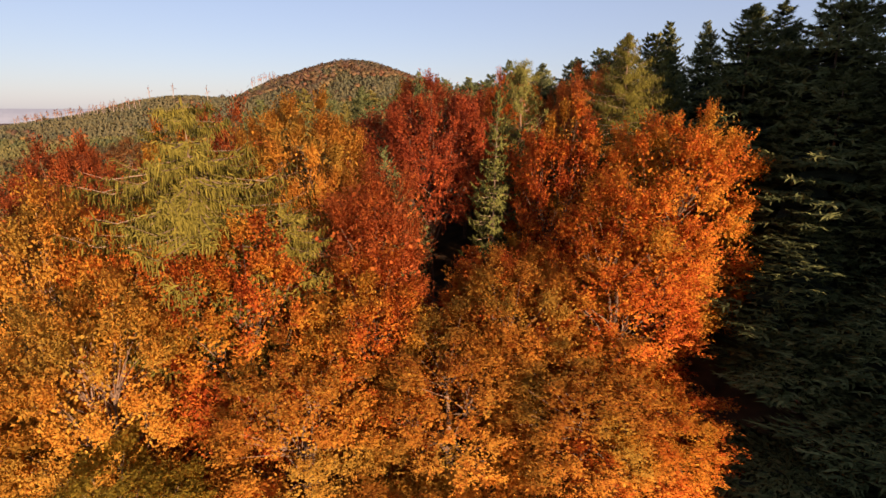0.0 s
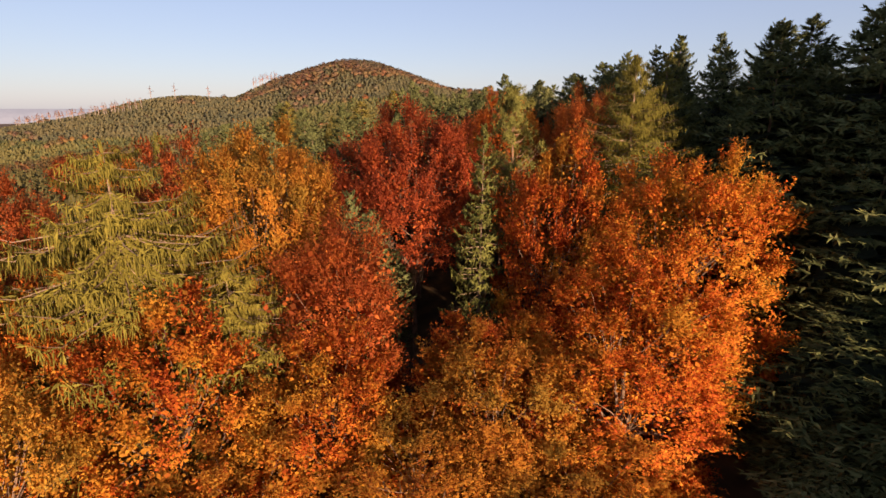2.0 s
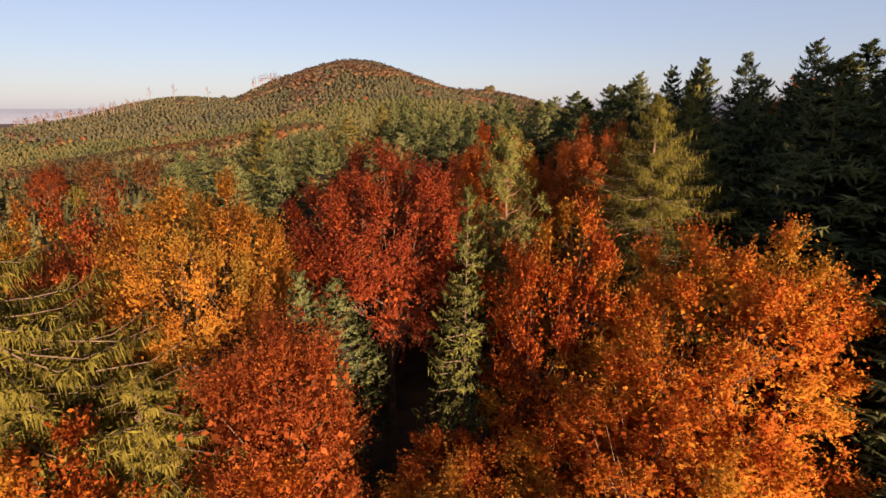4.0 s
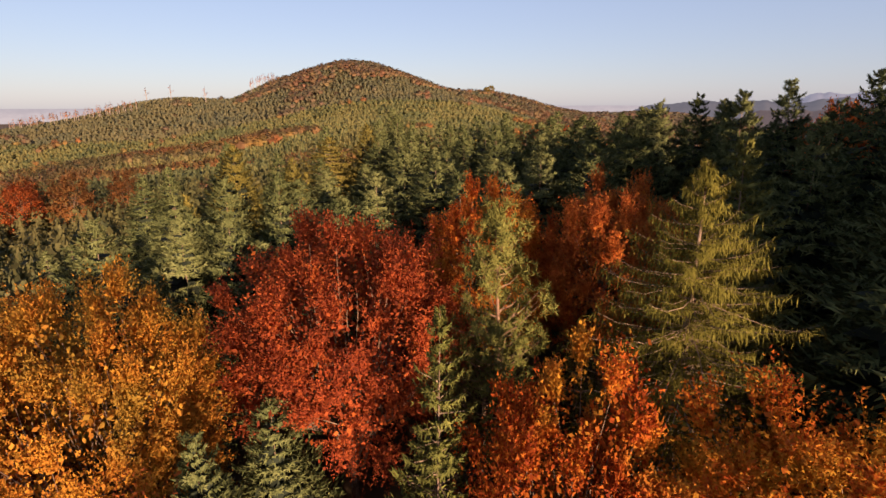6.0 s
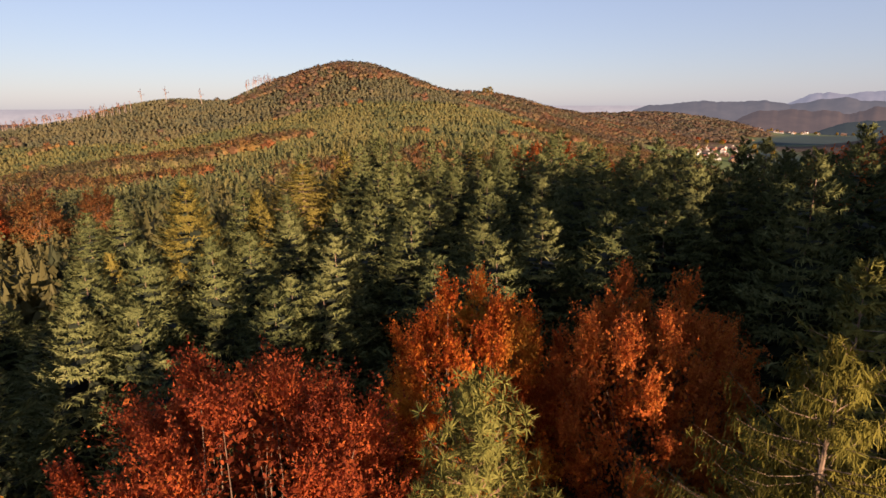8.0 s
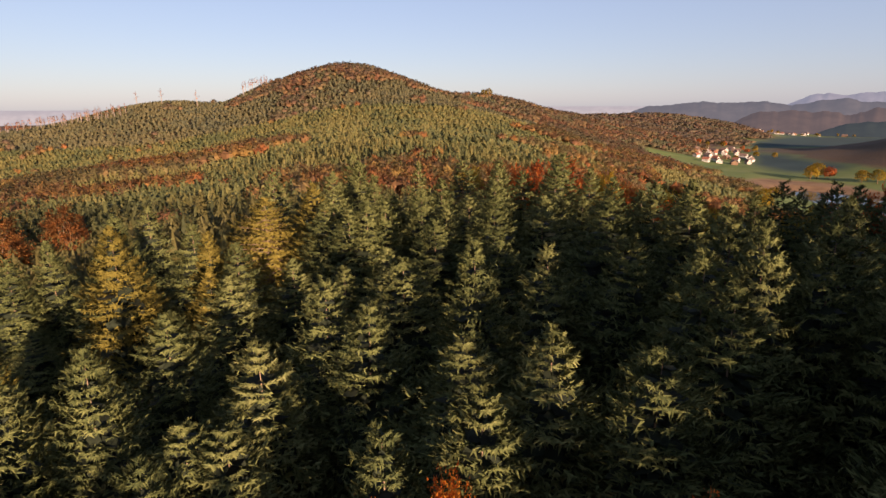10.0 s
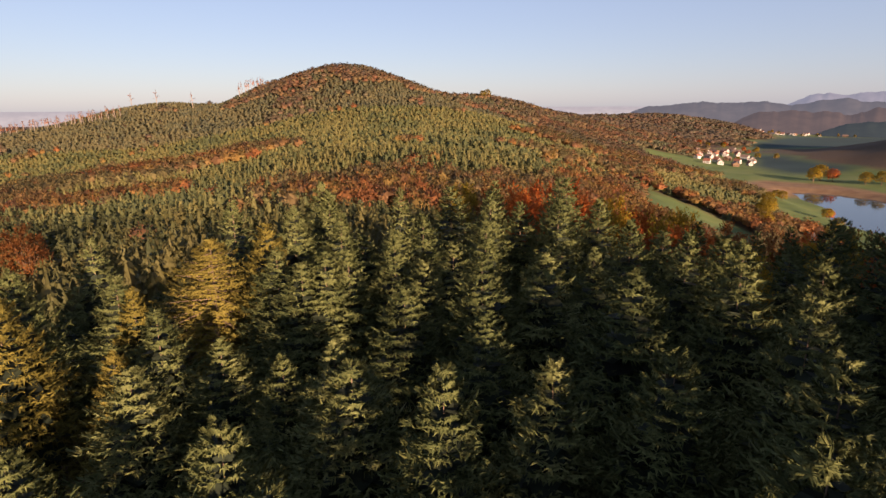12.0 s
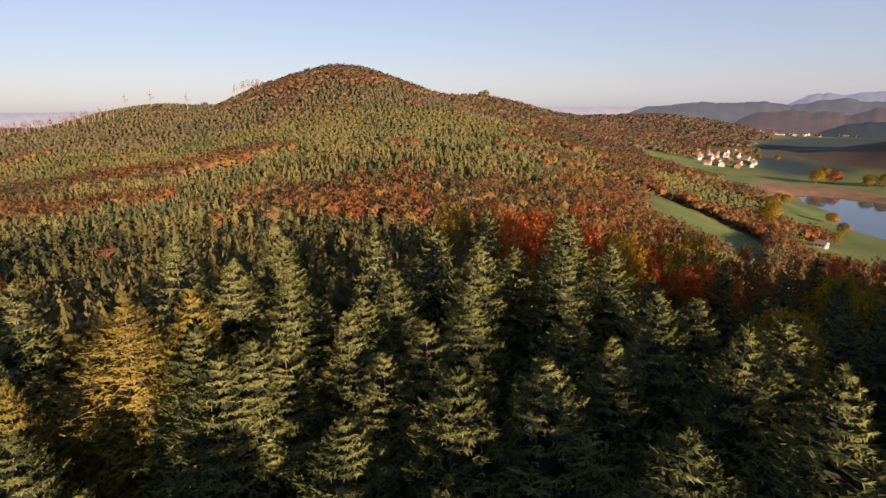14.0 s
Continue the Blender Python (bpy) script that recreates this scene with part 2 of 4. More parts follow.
def facing_out(rng, rise, wild, hub=None):
    """Foliage looks away from the stem (or, with a hub height, from that point), a little upward, with some spread."""
    def way(c):
        out = c * np.array([1.0, 1.0, 0.0]) if hub is None else c - np.array([0, 0, hub])
        return unit(unit(out) + np.array([0, 0, rise]) + rng.normal(0, wild, c.shape))
    return way


def part(name, me, parent, label=""):
    ob = new(name, me)
    ob.parent = parent
    return tagged(ob, label)


axis_x = np.concatenate([-np.geomspace(900, 4700, 22)[::-1], np.arange(-880, 1000, 14.0), np.geomspace(1010, 4700, 24)])
axis_y = np.concatenate([-np.geomspace(120, 4700, 16)[::-1], np.arange(-110, 1500, 12.0), np.geomspace(1510, 4700, 30)])
gx, gy = np.meshgrid(axis_x, axis_y)
keep_r = np.hypot(gx, gy)
gx, gy = gx * np.minimum(1, 4750 / np.maximum(keep_r, 1)), gy * np.minimum(1, 4750 / np.maximum(keep_r, 1))
gz = land(gx, gy)
nx, ny = len(axis_x), len(axis_y)
idx = np.arange(nx * ny).reshape(ny, nx)
gf = np.stack([idx[:-1, :-1], idx[:-1, 1:], idx[1:, 1:], idx[1:, :-1]], -1).reshape(-1, 4)
me = mesh_of("ground", np.stack([gx, gy, gz], -1).reshape(-1, 3), gf.tolist(), [GROUND], True)
edge = lake_edge(gx, gy)
grass = grassy(gx, gy)
reed = np.clip((1.45 - edge) / 0.1, 0, 1) * np.clip(np.maximum((gx - 520) / 30, (gy - 770) / 40), 0, 1)
field_shade = np.clip((gx - 560) / 60, 0, 1) * np.clip((gy - 960) / 60, 0, 1) * np.clip((-60 - gz) / 5, 0, 1) * np.clip((2200 - gy) / 100, 0, 1) * np.clip((gx - 0.52 * gy) / 40, 0, 1)
at = me.attributes.new("cover", "FLOAT_COLOR", "POINT")
at.data.foreach_set("color", np.stack([grass, reed * grass, field_shade, np.ones_like(grass)], -1).astype(np.float32).ravel())
tagged(new("ground", me), "brown forest floor and green valley meadows on hilly land", "ground", kind="structure")

ring = np.linspace(0, 2 * np.pi, 72, endpoint=False)
wv = [(490 + 105 * math.cos(a), 640 + 240 * math.sin(a), LAKE) for a in ring]
tagged(new("water", mesh_of("water", wv, [tuple(range(72))], [WATER])), "still lake reflecting the pale evening sky", "lake", kind="structure")


# ---- trees: parts of a crown ----
def unit(v):
    return v / np.maximum(np.linalg.norm(v, axis=-1, keepdims=True), 1e-9)


def kites(p0, p1, wide, rng, flat=None, belly=0.45):
    """Leaf shapes from p0 to p1; flat: the way their faces look, else any."""
    along = p1 - p0
    ref = rng.normal(size=p0.shape) if flat is None else flat
    side = unit(np.cross(along, ref)) * np.reshape(wide, (-1, 1)) * 0.5
    mid = p0 + along * belly
    return np.stack([p0, mid + side, p1, mid - side], 1)


def spikes(p0, p1, wide, rng, flat=None):
    """Fine twigs: three-cornered, broad at p0 and pointed at p1."""
    ref = rng.normal(size=p0.shape) if flat is None else flat
    side = unit(np.cross(p1 - p0, ref)) * np.reshape(wide, (-1, 1)) * 0.5
    return np.stack([p0 + side, p1, p0 - side], 1)


def tubes(p0, p1, r0, r1, sides=3):
    """Tapered twigs: (n, sides) loose quads each, as one array (n * sides, 4, 3)."""
    d = unit(p1 - p0)
    ref = np.where(np.abs(d[:, 2:]) > 0.9, [[1.0, 0, 0]], [[0, 0, 1.0]])
    u = unit(np.cross(d, ref))
    v = np.cross(d, u)
    out = []
    for k in range(sides):
        a, b = 2 * np.pi * k / sides, 2 * np.pi * (k + 1) / sides
        ca, cb = u * np.cos(a) + v * np.sin(a), u * np.cos(b) + v * np.sin(b)
        r0c, r1c = np.reshape(r0, (-1, 1)), np.reshape(r1, (-1, 1))
        out.append(np.stack([p0 + ca * r0c, p0 + cb * r0c, p1 + cb * r1c, p1 + ca * r1c], 1))
    return np.concatenate(out)


def trunk_mesh(name, path, radii, mat, more=None, sides=8):
    """A tapered stem along a path, with its boughs as further tubes."""
    verts, faces = [], []
    for (p, r) in zip(path, radii):
        for k in range(sides):
            a = 2 * math.pi * k / sides
            w = 1 + 0.08 * math.sin(3 * a + p[2])
            verts.append((p[0] + r * w * math.cos(a), p[1] + r * w * math.sin(a), p[2]))
    for i in range(len(path) - 1):
        for k in range(sides):
            a, b = i * sides + k, i * sides + (k + 1) % sides
            faces.append((a, b, b + sides, a + sides))
    n = len(verts)
    if more is not None:
        verts += more.reshape(-1, 3).tolist()
        faces += (np.arange(4 * len(more)).reshape(-1, 4) + n).tolist()
    return mesh_of(name, verts, faces, [mat])


def conifer_sprays(rng, H, R, low, steps, per, rise, sag, twig, ragged=0.25, core=0.5, inner=0.36):
    """Whorls of drooping sprays round a dense core; returns leaf shapes and the boughs."""
    z0 = H * low
    zs, az, ln = [], [], []
    for i in range(steps):
        f = ((i + 0.5) / steps) ** 0.9
        reach = R * ((1 - f) ** 0.76) * min(1.0, 0.6 + 2.2 * f) + 0.14
        k = max(4, round(per * (0.55 + 0.45 * (1 - f))))
        a0 = rng.uniform(0, 6.28)
        for j in range(k):
            zs.append(z0 + (H - z0) * f + rng.normal(0, 0.18))
            az.append(a0 + 6.283 * j / k + rng.normal(0, 0.18))
            ln.append(reach * (1 + rng.uniform(-ragged, ragged)))
    zs, az, ln = map(np.array, (zs, az, ln))
    f = np.clip((zs - z0) / (H - z0), 0, 1)
    n = len(zs)
    out = np.stack([np.cos(az), np.sin(az), 0 * az], 1)
    side = np.stack([-np.sin(az), np.cos(az), 0 * az], 1)
    tilt = np.radians(rise[0] + (rise[1] - rise[0]) * f ** 1.3 + rng.normal(0, 6, n))
    base = np.stack([0 * zs, 0 * zs, zs], 1)
    upv = np.array([[0, 0, 1.0]])

    def at(s):
        """Points a share s along each bough: out, sagging, the tip lifting again."""
        s = np.reshape(s, (-1, 1))
        down = sag * (s ** 1.5 - 0.65 * s ** 4)
        return base + out * (ln * np.cos(tilt))[:, None] * s + upv * ln[:, None] * (np.sin(tilt)[:, None] * s - down)

    slope = out * 0.9 + upv * 0.75
    q = []
    grow = (17.0 / twig) ** 0.5
    for k in range(twig):
        s = inner + (1.04 - inner) * ((k + rng.uniform(0, 1, n)) / twig) ** 0.8
        p = at(s)
        d = unit(at(np.minimum(s + 0.06, 1.08)) - p)
        p = p + side * (rng.normal(0, 0.25, n) * ln * np.minimum(1, 2.2 - 2 * s))[:, None]
        size = (0.27 + 0.095 * ln) * (1.25 - 0.45 * s) * rng.uniform(0.6, 1.3, n) * grow
        for sg in (-1, 1):
            way = unit(d * 0.8 + side * sg * 0.75 + upv * rng.normal(-0.2, 0.35, (n, 1)))
            q.append(spikes(p, p + way * size[:, None], size * 0.27, rng, slope + rng.normal(0, 0.45, (n, 3))))
        way = unit(d * 0.9 + upv * rng.uniform(0.2, 0.8, (n, 1)) + side * rng.normal(0, 0.5, (n, 1)))
        q.append(spikes(p, p + way * size[:, None] * 0.9, size * 0.26, rng, side + rng.normal(0, 0.8, (n, 3))))
        if k % 2:
            way = unit(d * 0.5 - upv + side * rng.normal(0, 0.5, (n, 1)))
            q.append(spikes(p, p + way * size[:, None], size * 0.3, rng, slope + rng.normal(0, 0.4, (n, 3))))
    tip = at(np.full(n, 0.9))
    q.append(spikes(tip, at(np.full(n, 1.12)) + upv * 0.04, 0.10 + 0.03 * ln, rng, upv + rng.normal(0, 0.3, (n, 3))))
    lead = np.array([[0, 0, H - 1.1]] * 9)
    q.append(spikes(lead, lead + np.c_[rng.normal(0, 0.14, (9, 2)), np.full(9, 1.1)], np.full(9, 0.16), rng))
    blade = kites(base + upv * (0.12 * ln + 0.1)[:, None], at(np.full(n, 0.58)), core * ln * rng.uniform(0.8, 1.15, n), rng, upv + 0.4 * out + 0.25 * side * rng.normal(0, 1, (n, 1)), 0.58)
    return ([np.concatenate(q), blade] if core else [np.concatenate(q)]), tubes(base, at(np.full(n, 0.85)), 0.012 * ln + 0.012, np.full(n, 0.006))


def spruce_meshes(seed, H=24.0, R=2.7, low=0.22, steps=34, per=8, twig=5, sag=0.22, rise=(-6, 42), ragged=0.25, bare=False):
    """bare: stem and boughs show through, else dense blades coloured as shade fill the crown."""
    rng = np.random.default_rng(seed)
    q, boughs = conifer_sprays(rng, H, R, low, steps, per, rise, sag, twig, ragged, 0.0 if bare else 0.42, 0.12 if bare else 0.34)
    path = [(0, 0, H * f) for f in (0, 0.02, 0.3, 0.6, 0.85, 0.985)]
    return trunk_mesh("trunk", path, [0.30, 0.22, 0.18, 0.10, 0.04, 0.012], BARK_SPRUCE, boughs if bare else None, 6), q


def larch_meshes(seed, H=26.0, R=5.0, low=0.25, steps=26, per=8, fine=18, shape=0.75, lift=34, thick=1.0):
    """Long level boughs with curtains of hanging twigs."""
    rng = np.random.default_rng(seed)
    zs, az, ln = [], [], []
    z0 = H * low
    for i in range(steps):
        f = (i + 0.5) / steps
        k = per if f < 0.8 else 5
        a0 = rng.uniform(0, 6.28)
        for j in range(k):
            zs.append(z0 + (H - z0) * f + rng.normal(0, 0.25))
            az.append(a0 + 6.283 * j / k + rng.normal(0, 0.25))
            ln.append((R * (1 - f) ** shape * min(1, 0.7 + f) + 0.25) * rng.uniform(0.6, 1.15))
    zs, az, ln = map(np.array, (zs, az, ln))
    n = len(zs)
    f = np.clip((zs - z0) / (H - z0), 0, 1)
    out = np.stack([np.cos(az), np.sin(az), 0 * az], 1)
    side = np.stack([-np.sin(az), np.cos(az), 0 * az], 1)
    tilt = np.radians(-4 + lift * f ** 2.5 + rng.normal(0, 7, n))
    bend = rng.normal(0, 0.12, n)
    base = np.stack([0 * zs, 0 * zs, zs], 1)

    def at(s):
        s = np.reshape(s, (-1, 1))
        return (base + out * ln[:, None] * s * np.cos(tilt)[:, None] + side * (ln * bend)[:, None] * s * s
                + np.array([[0, 0, 1.0]]) * ln[:, None] * (np.sin(tilt)[:, None] * s - 0.20 * s ** 1.4 + 0.22 * s ** 4))

    q = []
    for k in range(fine):
        s = 0.1 + 0.92 * (k + rng.uniform(0, 1, n)) / fine
        p = at(s) + side * rng.normal(0, 0.10, (n, 1)) * ln[:, None] * 0.5
        drop = rng.uniform(0.35, 0.95, n) * (0.45 + 0.10 * ln)
        way = np.stack([rng.normal(0, 0.16, n), rng.normal(0, 0.16, n), -np.ones(n)], 1) + out * 0.18
        q.append(kites(p, p + way * drop[:, None] * 0.8, (0.032 + 0.012 * drop) * thick, rng))
        for sg in (-1, 1):
            way = unit(out * 0.4 + side * sg * 0.7 + np.array([[0, 0, -0.25]]) + rng.normal(0, 0.45, (n, 3)))
            size = rng.uniform(0.25, 0.75, n) * (0.4 + 0.07 * ln)
            e = p + way * size[:, None]
            q.append(kites(p, e, size * 0.09 * thick, rng))
            if sg > 0:
                q.append(kites(e, e + np.stack([rng.normal(0, 0.12, n), rng.normal(0, 0.12, n), -rng.uniform(0.2, 0.55, n)], 1), np.full(n, 0.038), rng))
    lead = np.array([[0, 0, H - 0.8]] * 6)
    q.append(kites(lead, lead + np.c_[rng.normal(0, 0.15, (6, 2)), np.full(6, 0.9)], np.full(6, 0.12), rng))
    t = np.concatenate([tubes(at(np.full(n, a)), at(np.full(n, c)), (0.006 * ln + 0.010) * (1.1 - a), (0.006 * ln + 0.010) * (1.1 - c)) for a, c in ((0.0, 0.4), (0.4, 0.75), (0.75, 1.0))])
    path = [(0, 0, H * g) for g in (0, 0.02, 0.3, 0.6, 0.85, 0.985)]
    return trunk_mesh("trunk", path, [v * (0.4 if R < 3 else 1) for v in (0.42, 0.32, 0.25, 0.16, 0.08, 0.012)], BARK_SPRUCE, t, 7), np.concatenate(q)


def beech_meshes(seed, H=22.0, R=6.0, low=0.28, lobes=64, twigs=40, per=14, leaf=0.15, spread=1.0, up=0.45, fork=0.30, slim=0.42):
    """A forked stem, boughs to billows of the dome, twigs that fan out of each billow, and single leaves along them."""
    rng = np.random.default_rng(seed)
    mid, half = H * (low + 1) / 2, H * (1 - low) / 2
    k = np.arange(lobes) + 0.5
    gz = 1 - 1.78 * k / lobes
    ga = k * 2.39996 + rng.uniform(0, 6.28)
    side = np.sqrt(1 - np.abs(gz) ** 2.5)
    g = np.stack([side * np.cos(ga), side * np.sin(ga), gz], 1) + rng.normal(0, 0.06, (lobes, 3))
    wave = rng.uniform(0, 6.28, 3)
    bumps = 1 + 0.09 * np.sin(2 * ga + wave[0] + 2 * gz) + 0.07 * np.sin(5 * ga + wave[1] + 4 * gz) + 0.07 * rng.normal(size=lobes)
    billow = 1.05 * (R * R * half / lobes) ** (1 / 3) * spread * rng.uniform(0.72, 1.22, lobes)
    room = np.array([R, R, half])
    ends = g * (room - np.array([1.05, 1.05, 1.25]) * billow.mean()) * np.clip(bumps, 0.78, 1.16)[:, None] + np.array([0, 0, mid])
    n = len(ends)
    top = np.array([0, 0, H * fork])
    limbs = 9
    seeds = ends[rng.choice(n, limbs, replace=False)]
    for _ in range(4):
        near = np.argmin(np.linalg.norm(ends[:, None] - seeds[None], axis=2), 1)
        seeds = np.array([ends[near == k].mean(0) if (near == k).any() else seeds[k] for k in range(limbs)])
    tops = top + (seeds - top) * 0.6
    starts = np.c_[np.zeros((limbs, 2)), H * fork * rng.uniform(0.8, 1.25, limbs)]
    knee = (starts + tops) / 2 + np.array([[0, 0, 0.6]])
    wood = [tubes(starts, knee, np.full(limbs, 0.15), np.full(limbs, 0.10), 5), tubes(knee, tops, np.full(limbs, 0.10), np.full(limbs, 0.055), 4)]
    share = rng.uniform(0.0, 0.5, (n, 1))
    frm = tops[near] * (1 - share) + knee[near] * share
    bend = frm + (ends - frm) * 0.5 + np.c_[rng.normal(0, 0.25, (n, 2)), rng.uniform(0.0, 0.5, n)]
    wood += [tubes(frm, bend, np.full(n, 0.05), np.full(n, 0.032), 3), tubes(bend, ends, np.full(n, 0.032), np.full(n, 0.014), 3)]
    outw = np.repeat(unit((ends - np.array([0, 0, mid - half * 0.35])) / room), twigs, 0)
    reach = np.repeat(billow, twigs)
    way = unit(outw * 0.8 + np.array([[0, 0, up]]) + rng.normal(0, 0.6, (n * twigs, 3)))
    c = np.repeat(ends, twigs, 0)
    p = c + way * (reach * rng.uniform(0.0, 0.45, n * twigs))[:, None] + rng.normal(0, 0.12, c.shape) * reach[:, None]
    way = unit(way + 0.35 * outw + np.array([[0, 0, 0.6 * up]]))
    e = p + way * (reach * rng.uniform(0.45, 0.95, n * twigs))[:, None]
    s = rng.uniform(0.0, 1.06, (len(p), per, 1))
    at = (p[:, None] + (e - p)[:, None] * s + rng.normal(0, 0.06, (len(p), per, 3)) * np.repeat(reach, per).reshape(-1, per, 1)).reshape(-1, 3)
    lw = unit(np.repeat(way, per, 0) * 0.8 + rng.normal(0, 0.7, at.shape))
    ls = leaf * rng.uniform(0.6, 1.35, len(at))
    inner = [kites(p, e, np.full(len(p), 0.022), rng, None, 0.2)]
    for share_ in np.repeat((0.0, 0.06, 0.14, 0.28), (30, 28, 18, 8)):
        q = ends + (np.array([0, 0, mid - half * 0.3]) - ends) * share_ + rng.normal(0, 0.36, (n, 3)) * billow[:, None]
        big = unit(rng.normal(size=(n, 3))) * (billow * rng.uniform(0.06, 0.105, n))[:, None]
        inner.append(kites(q - big, q + big, billow * rng.uniform(0.09, 0.15, n), rng))
    path = [(0, 0, 0), (0.02, 0.01, 0.5), (0.05, 0, H * fork * 0.6), (0, 0, H * fork * 1.1), (0, 0, H * 0.6)]
    return trunk_mesh("trunk", path, [0.42, 0.30, 0.25, 0.20, 0.07], BARK_BEECH, np.concatenate(wood), 8), [spikes(at, at + lw * ls[:, None], ls * slim * 1.5, rng), np.concatenate(inner)]


def pine_meshes(seed, H=24.0, R=3.2, low=0.42):
    """Rising boughs that end in brushes of needles."""
    rng = np.random.default_rng(seed)
    n = 120
    f = np.sort(rng.uniform(0, 1, n))
    z = H * (low + (0.95 - low) * f)
    az = rng.uniform(0, 6.28, n)
    ln = R * (1 - f ** 2.2) ** 0.6 * rng.uniform(0.6, 1.1, n) + 0.3
    base = np.stack([0 * z, 0 * z, z], 1)
    out = np.stack([np.cos(az), np.sin(az), rng.uniform(0.15, 0.75, n)], 1)
    end = base + out * ln[:, None]
    knee = (base + end) / 2 - np.array([[0, 0, 0.25]])
    wood = np.concatenate([tubes(base, knee, 0.012 * ln + 0.015, 0.009 * ln + 0.01, 4), tubes(knee, end, 0.009 * ln + 0.01, np.full(n, 0.008), 3)])
    c = np.concatenate([knee + (end - knee) * s + rng.normal(0, 0.36, (n, 3)) for s in (-0.5, -0.1, 0.2, 0.45, 0.7, 0.9, 1.0, 1.05)])
    tuft = np.repeat(c, 34, 0)
    way = unit(rng.normal(size=tuft.shape) + np.array([[0, 0, 0.5]]))
    p = tuft + way * 0.08
    q = spikes(p, p + way * rng.uniform(0.22, 0.5, (len(p), 1)), np.full(len(p), 0.045), rng)
    path = [(0, 0, 0), (0, 0, 0.5), (0.1, 0.05, H * 0.4), (0, 0.1, H * 0.7), (0, 0, H * 0.96)]
    return trunk_mesh("trunk", path, [0.32, 0.25, 0.2, 0.12, 0.02], BARK_PINE, wood, 7), q


TREE_KINDS = {}


def tree_kind(key, name, meshes, foliage, H, label, category, group):
    """Keeps the stem and crown meshes of one look of tree."""
    stem, q = meshes
    rng_ = np.random.default_rng(len(TREE_KINDS))
    facing = facing_out(rng_, 0.35, 0.36, 0.42 * H) if name in ("beech_tree", "birch_tree") else facing_out(rng_, 0.6, 0.45)
    crown = leaf_mesh("crown", q, [foliage, CROWN_SHADE if name == "spruce_tree" else foliage] if len(q) == 2 else foliage, None, facing)
    TREE_KINDS[key] = dict(name=name, stem=stem, crown=crown, H=H, label=label, category=category, group=group, first=None)


def plant(key, x, y, top, wide=1.0, turn=None, sink=0.3, foot=None):
    """One tree: its foot on the land at (x, y), its top at that height."""
    k = TREE_KINDS[key]
    z = float(land(x, y)) - sink if foot is None else foot
    sz = (top - z) / k["H"]
    turn = random.uniform(0, 360) if turn is None else turn
    m = pose(x, y, z, random.uniform(-1.2, 1.2), random.uniform(-1.2, 1.2), turn) @ Matrix.Diagonal((wide, wide, sz, 1))
    if k["first"] is None:
        ob = tagged(new(k["name"]), k["label"], k["category"], k["group"])
        part("trunk", k["stem"], ob)
        part("crown", k["crown"], ob)
        ob.matrix_basis = m
        k["first"] = ob
        return ob
    first = k["first"]
    keep = first.scale.copy()
    return copy_thing(first, m @ Matrix.Diagonal((1 / keep.x, 1 / keep.y, 1 / keep.z, 1)))


for n in range(5):
    tree_kind(f"spruce{n}", "spruce_tree", spruce_meshes(10 + n, 24.0, (4.8, 5.3, 4.4, 4.9, 5.6)[n], (0.36, 0.4, 0.4, 0.38, 0.4)[n], (25, 23, 26, 23, 24)[n], 10, 25, (0.26, 0.34, 0.22, 0.3, 0.36)[n]),
              NEEDLE_SPRUCE, 24.0, "dark green spruce with layered sprays in a dense stand", "spruce", "spruces of the stand")
    tree_kind(f"deep{n}", "spruce_tree", spruce_meshes(20 + n, 24.0, (4.2, 4.7, 3.9, 4.3, 4.8)[n], 0.42, 16, 9, 9, 0.28),
              NEEDLE_SPRUCE, 24.0, "dark green spruce deep in the stand", "spruce", "spruces of the stand")
for n in range(2):
    tree_kind(f"tall{n}", "spruce_tree", spruce_meshes(27 + n, 24.0, 3.5, 0.35, 13, 7, 6, 0.28), NEEDLE_SPRUCE, 24.0, "tall dark spruce of the old wood beside the stand", "spruce", "spruces of the stand")
tree_kind("honey0", "spruce_tree", spruce_meshes(31, 24.0, 7.2, 0.3, 22, 11, 40, 0.36, (-4, 34), 0.3, True), NEEDLE_GOLD, 24.0, "golden-brown spruce with long hanging sprays and a pale stem", "spruce", "golden spruces of the stand")
tree_kind("shaggy0", "spruce_tree", spruce_meshes(33, 24.0, 4.6, 0.3, 21, 8, 26, 0.36, (-4, 34), 0.35, True), NEEDLE_PINE, 24.0, "ragged olive-brown spruce with sparse hanging sprays", "spruce", "spruces of the stand")
tree_kind("honey1", "spruce_tree", spruce_meshes(32, 24.0, 5.4, 0.36, 25, 10, 26, 0.34), NEEDLE_GOLD, 24.0, "golden-olive spruce among darker green ones", "spruce", "golden spruces of the stand")
tree_kind("larch0", "larch_tree", larch_meshes(41, 26.0, 8.8, 0.36, 27, 12, 52, 0.85, thick=0.75), NEEDLE_LARCH, 26.0, "tall yellow-green larch with hanging twigs", "larch", "larches at the wood's edge")
tree_kind("larch1", "larch_tree", larch_meshes(42, 22.0, 9.6, 0.42, 14, 20, 62, 0.36, 4, 1.7), NEEDLE_LARCH_OLD, 22.0, "broad olive-yellow larch with long level boughs", "larch", "larches at the wood's edge")
tree_kind("larch2", "larch_tree", larch_meshes(43, 22.0, 2.3, 0.2, 22, 7, 16), NEEDLE_LARCH, 22.0, "slender young larch with drooping twigs", "larch", "larches at the wood's edge")
tree_kind("pine0", "pine_tree", pine_meshes(51), NEEDLE_PINE, 24.0, "olive-green pine with an orange-brown stem", "pine", "")
B0 = beech_meshes(61, 22.0, 6.8, 0.02, 110, 30, 28, 0.16)
B1 = beech_meshes(62, 22.0, 6.2, -0.04, 100, 26, 22, 0.19)
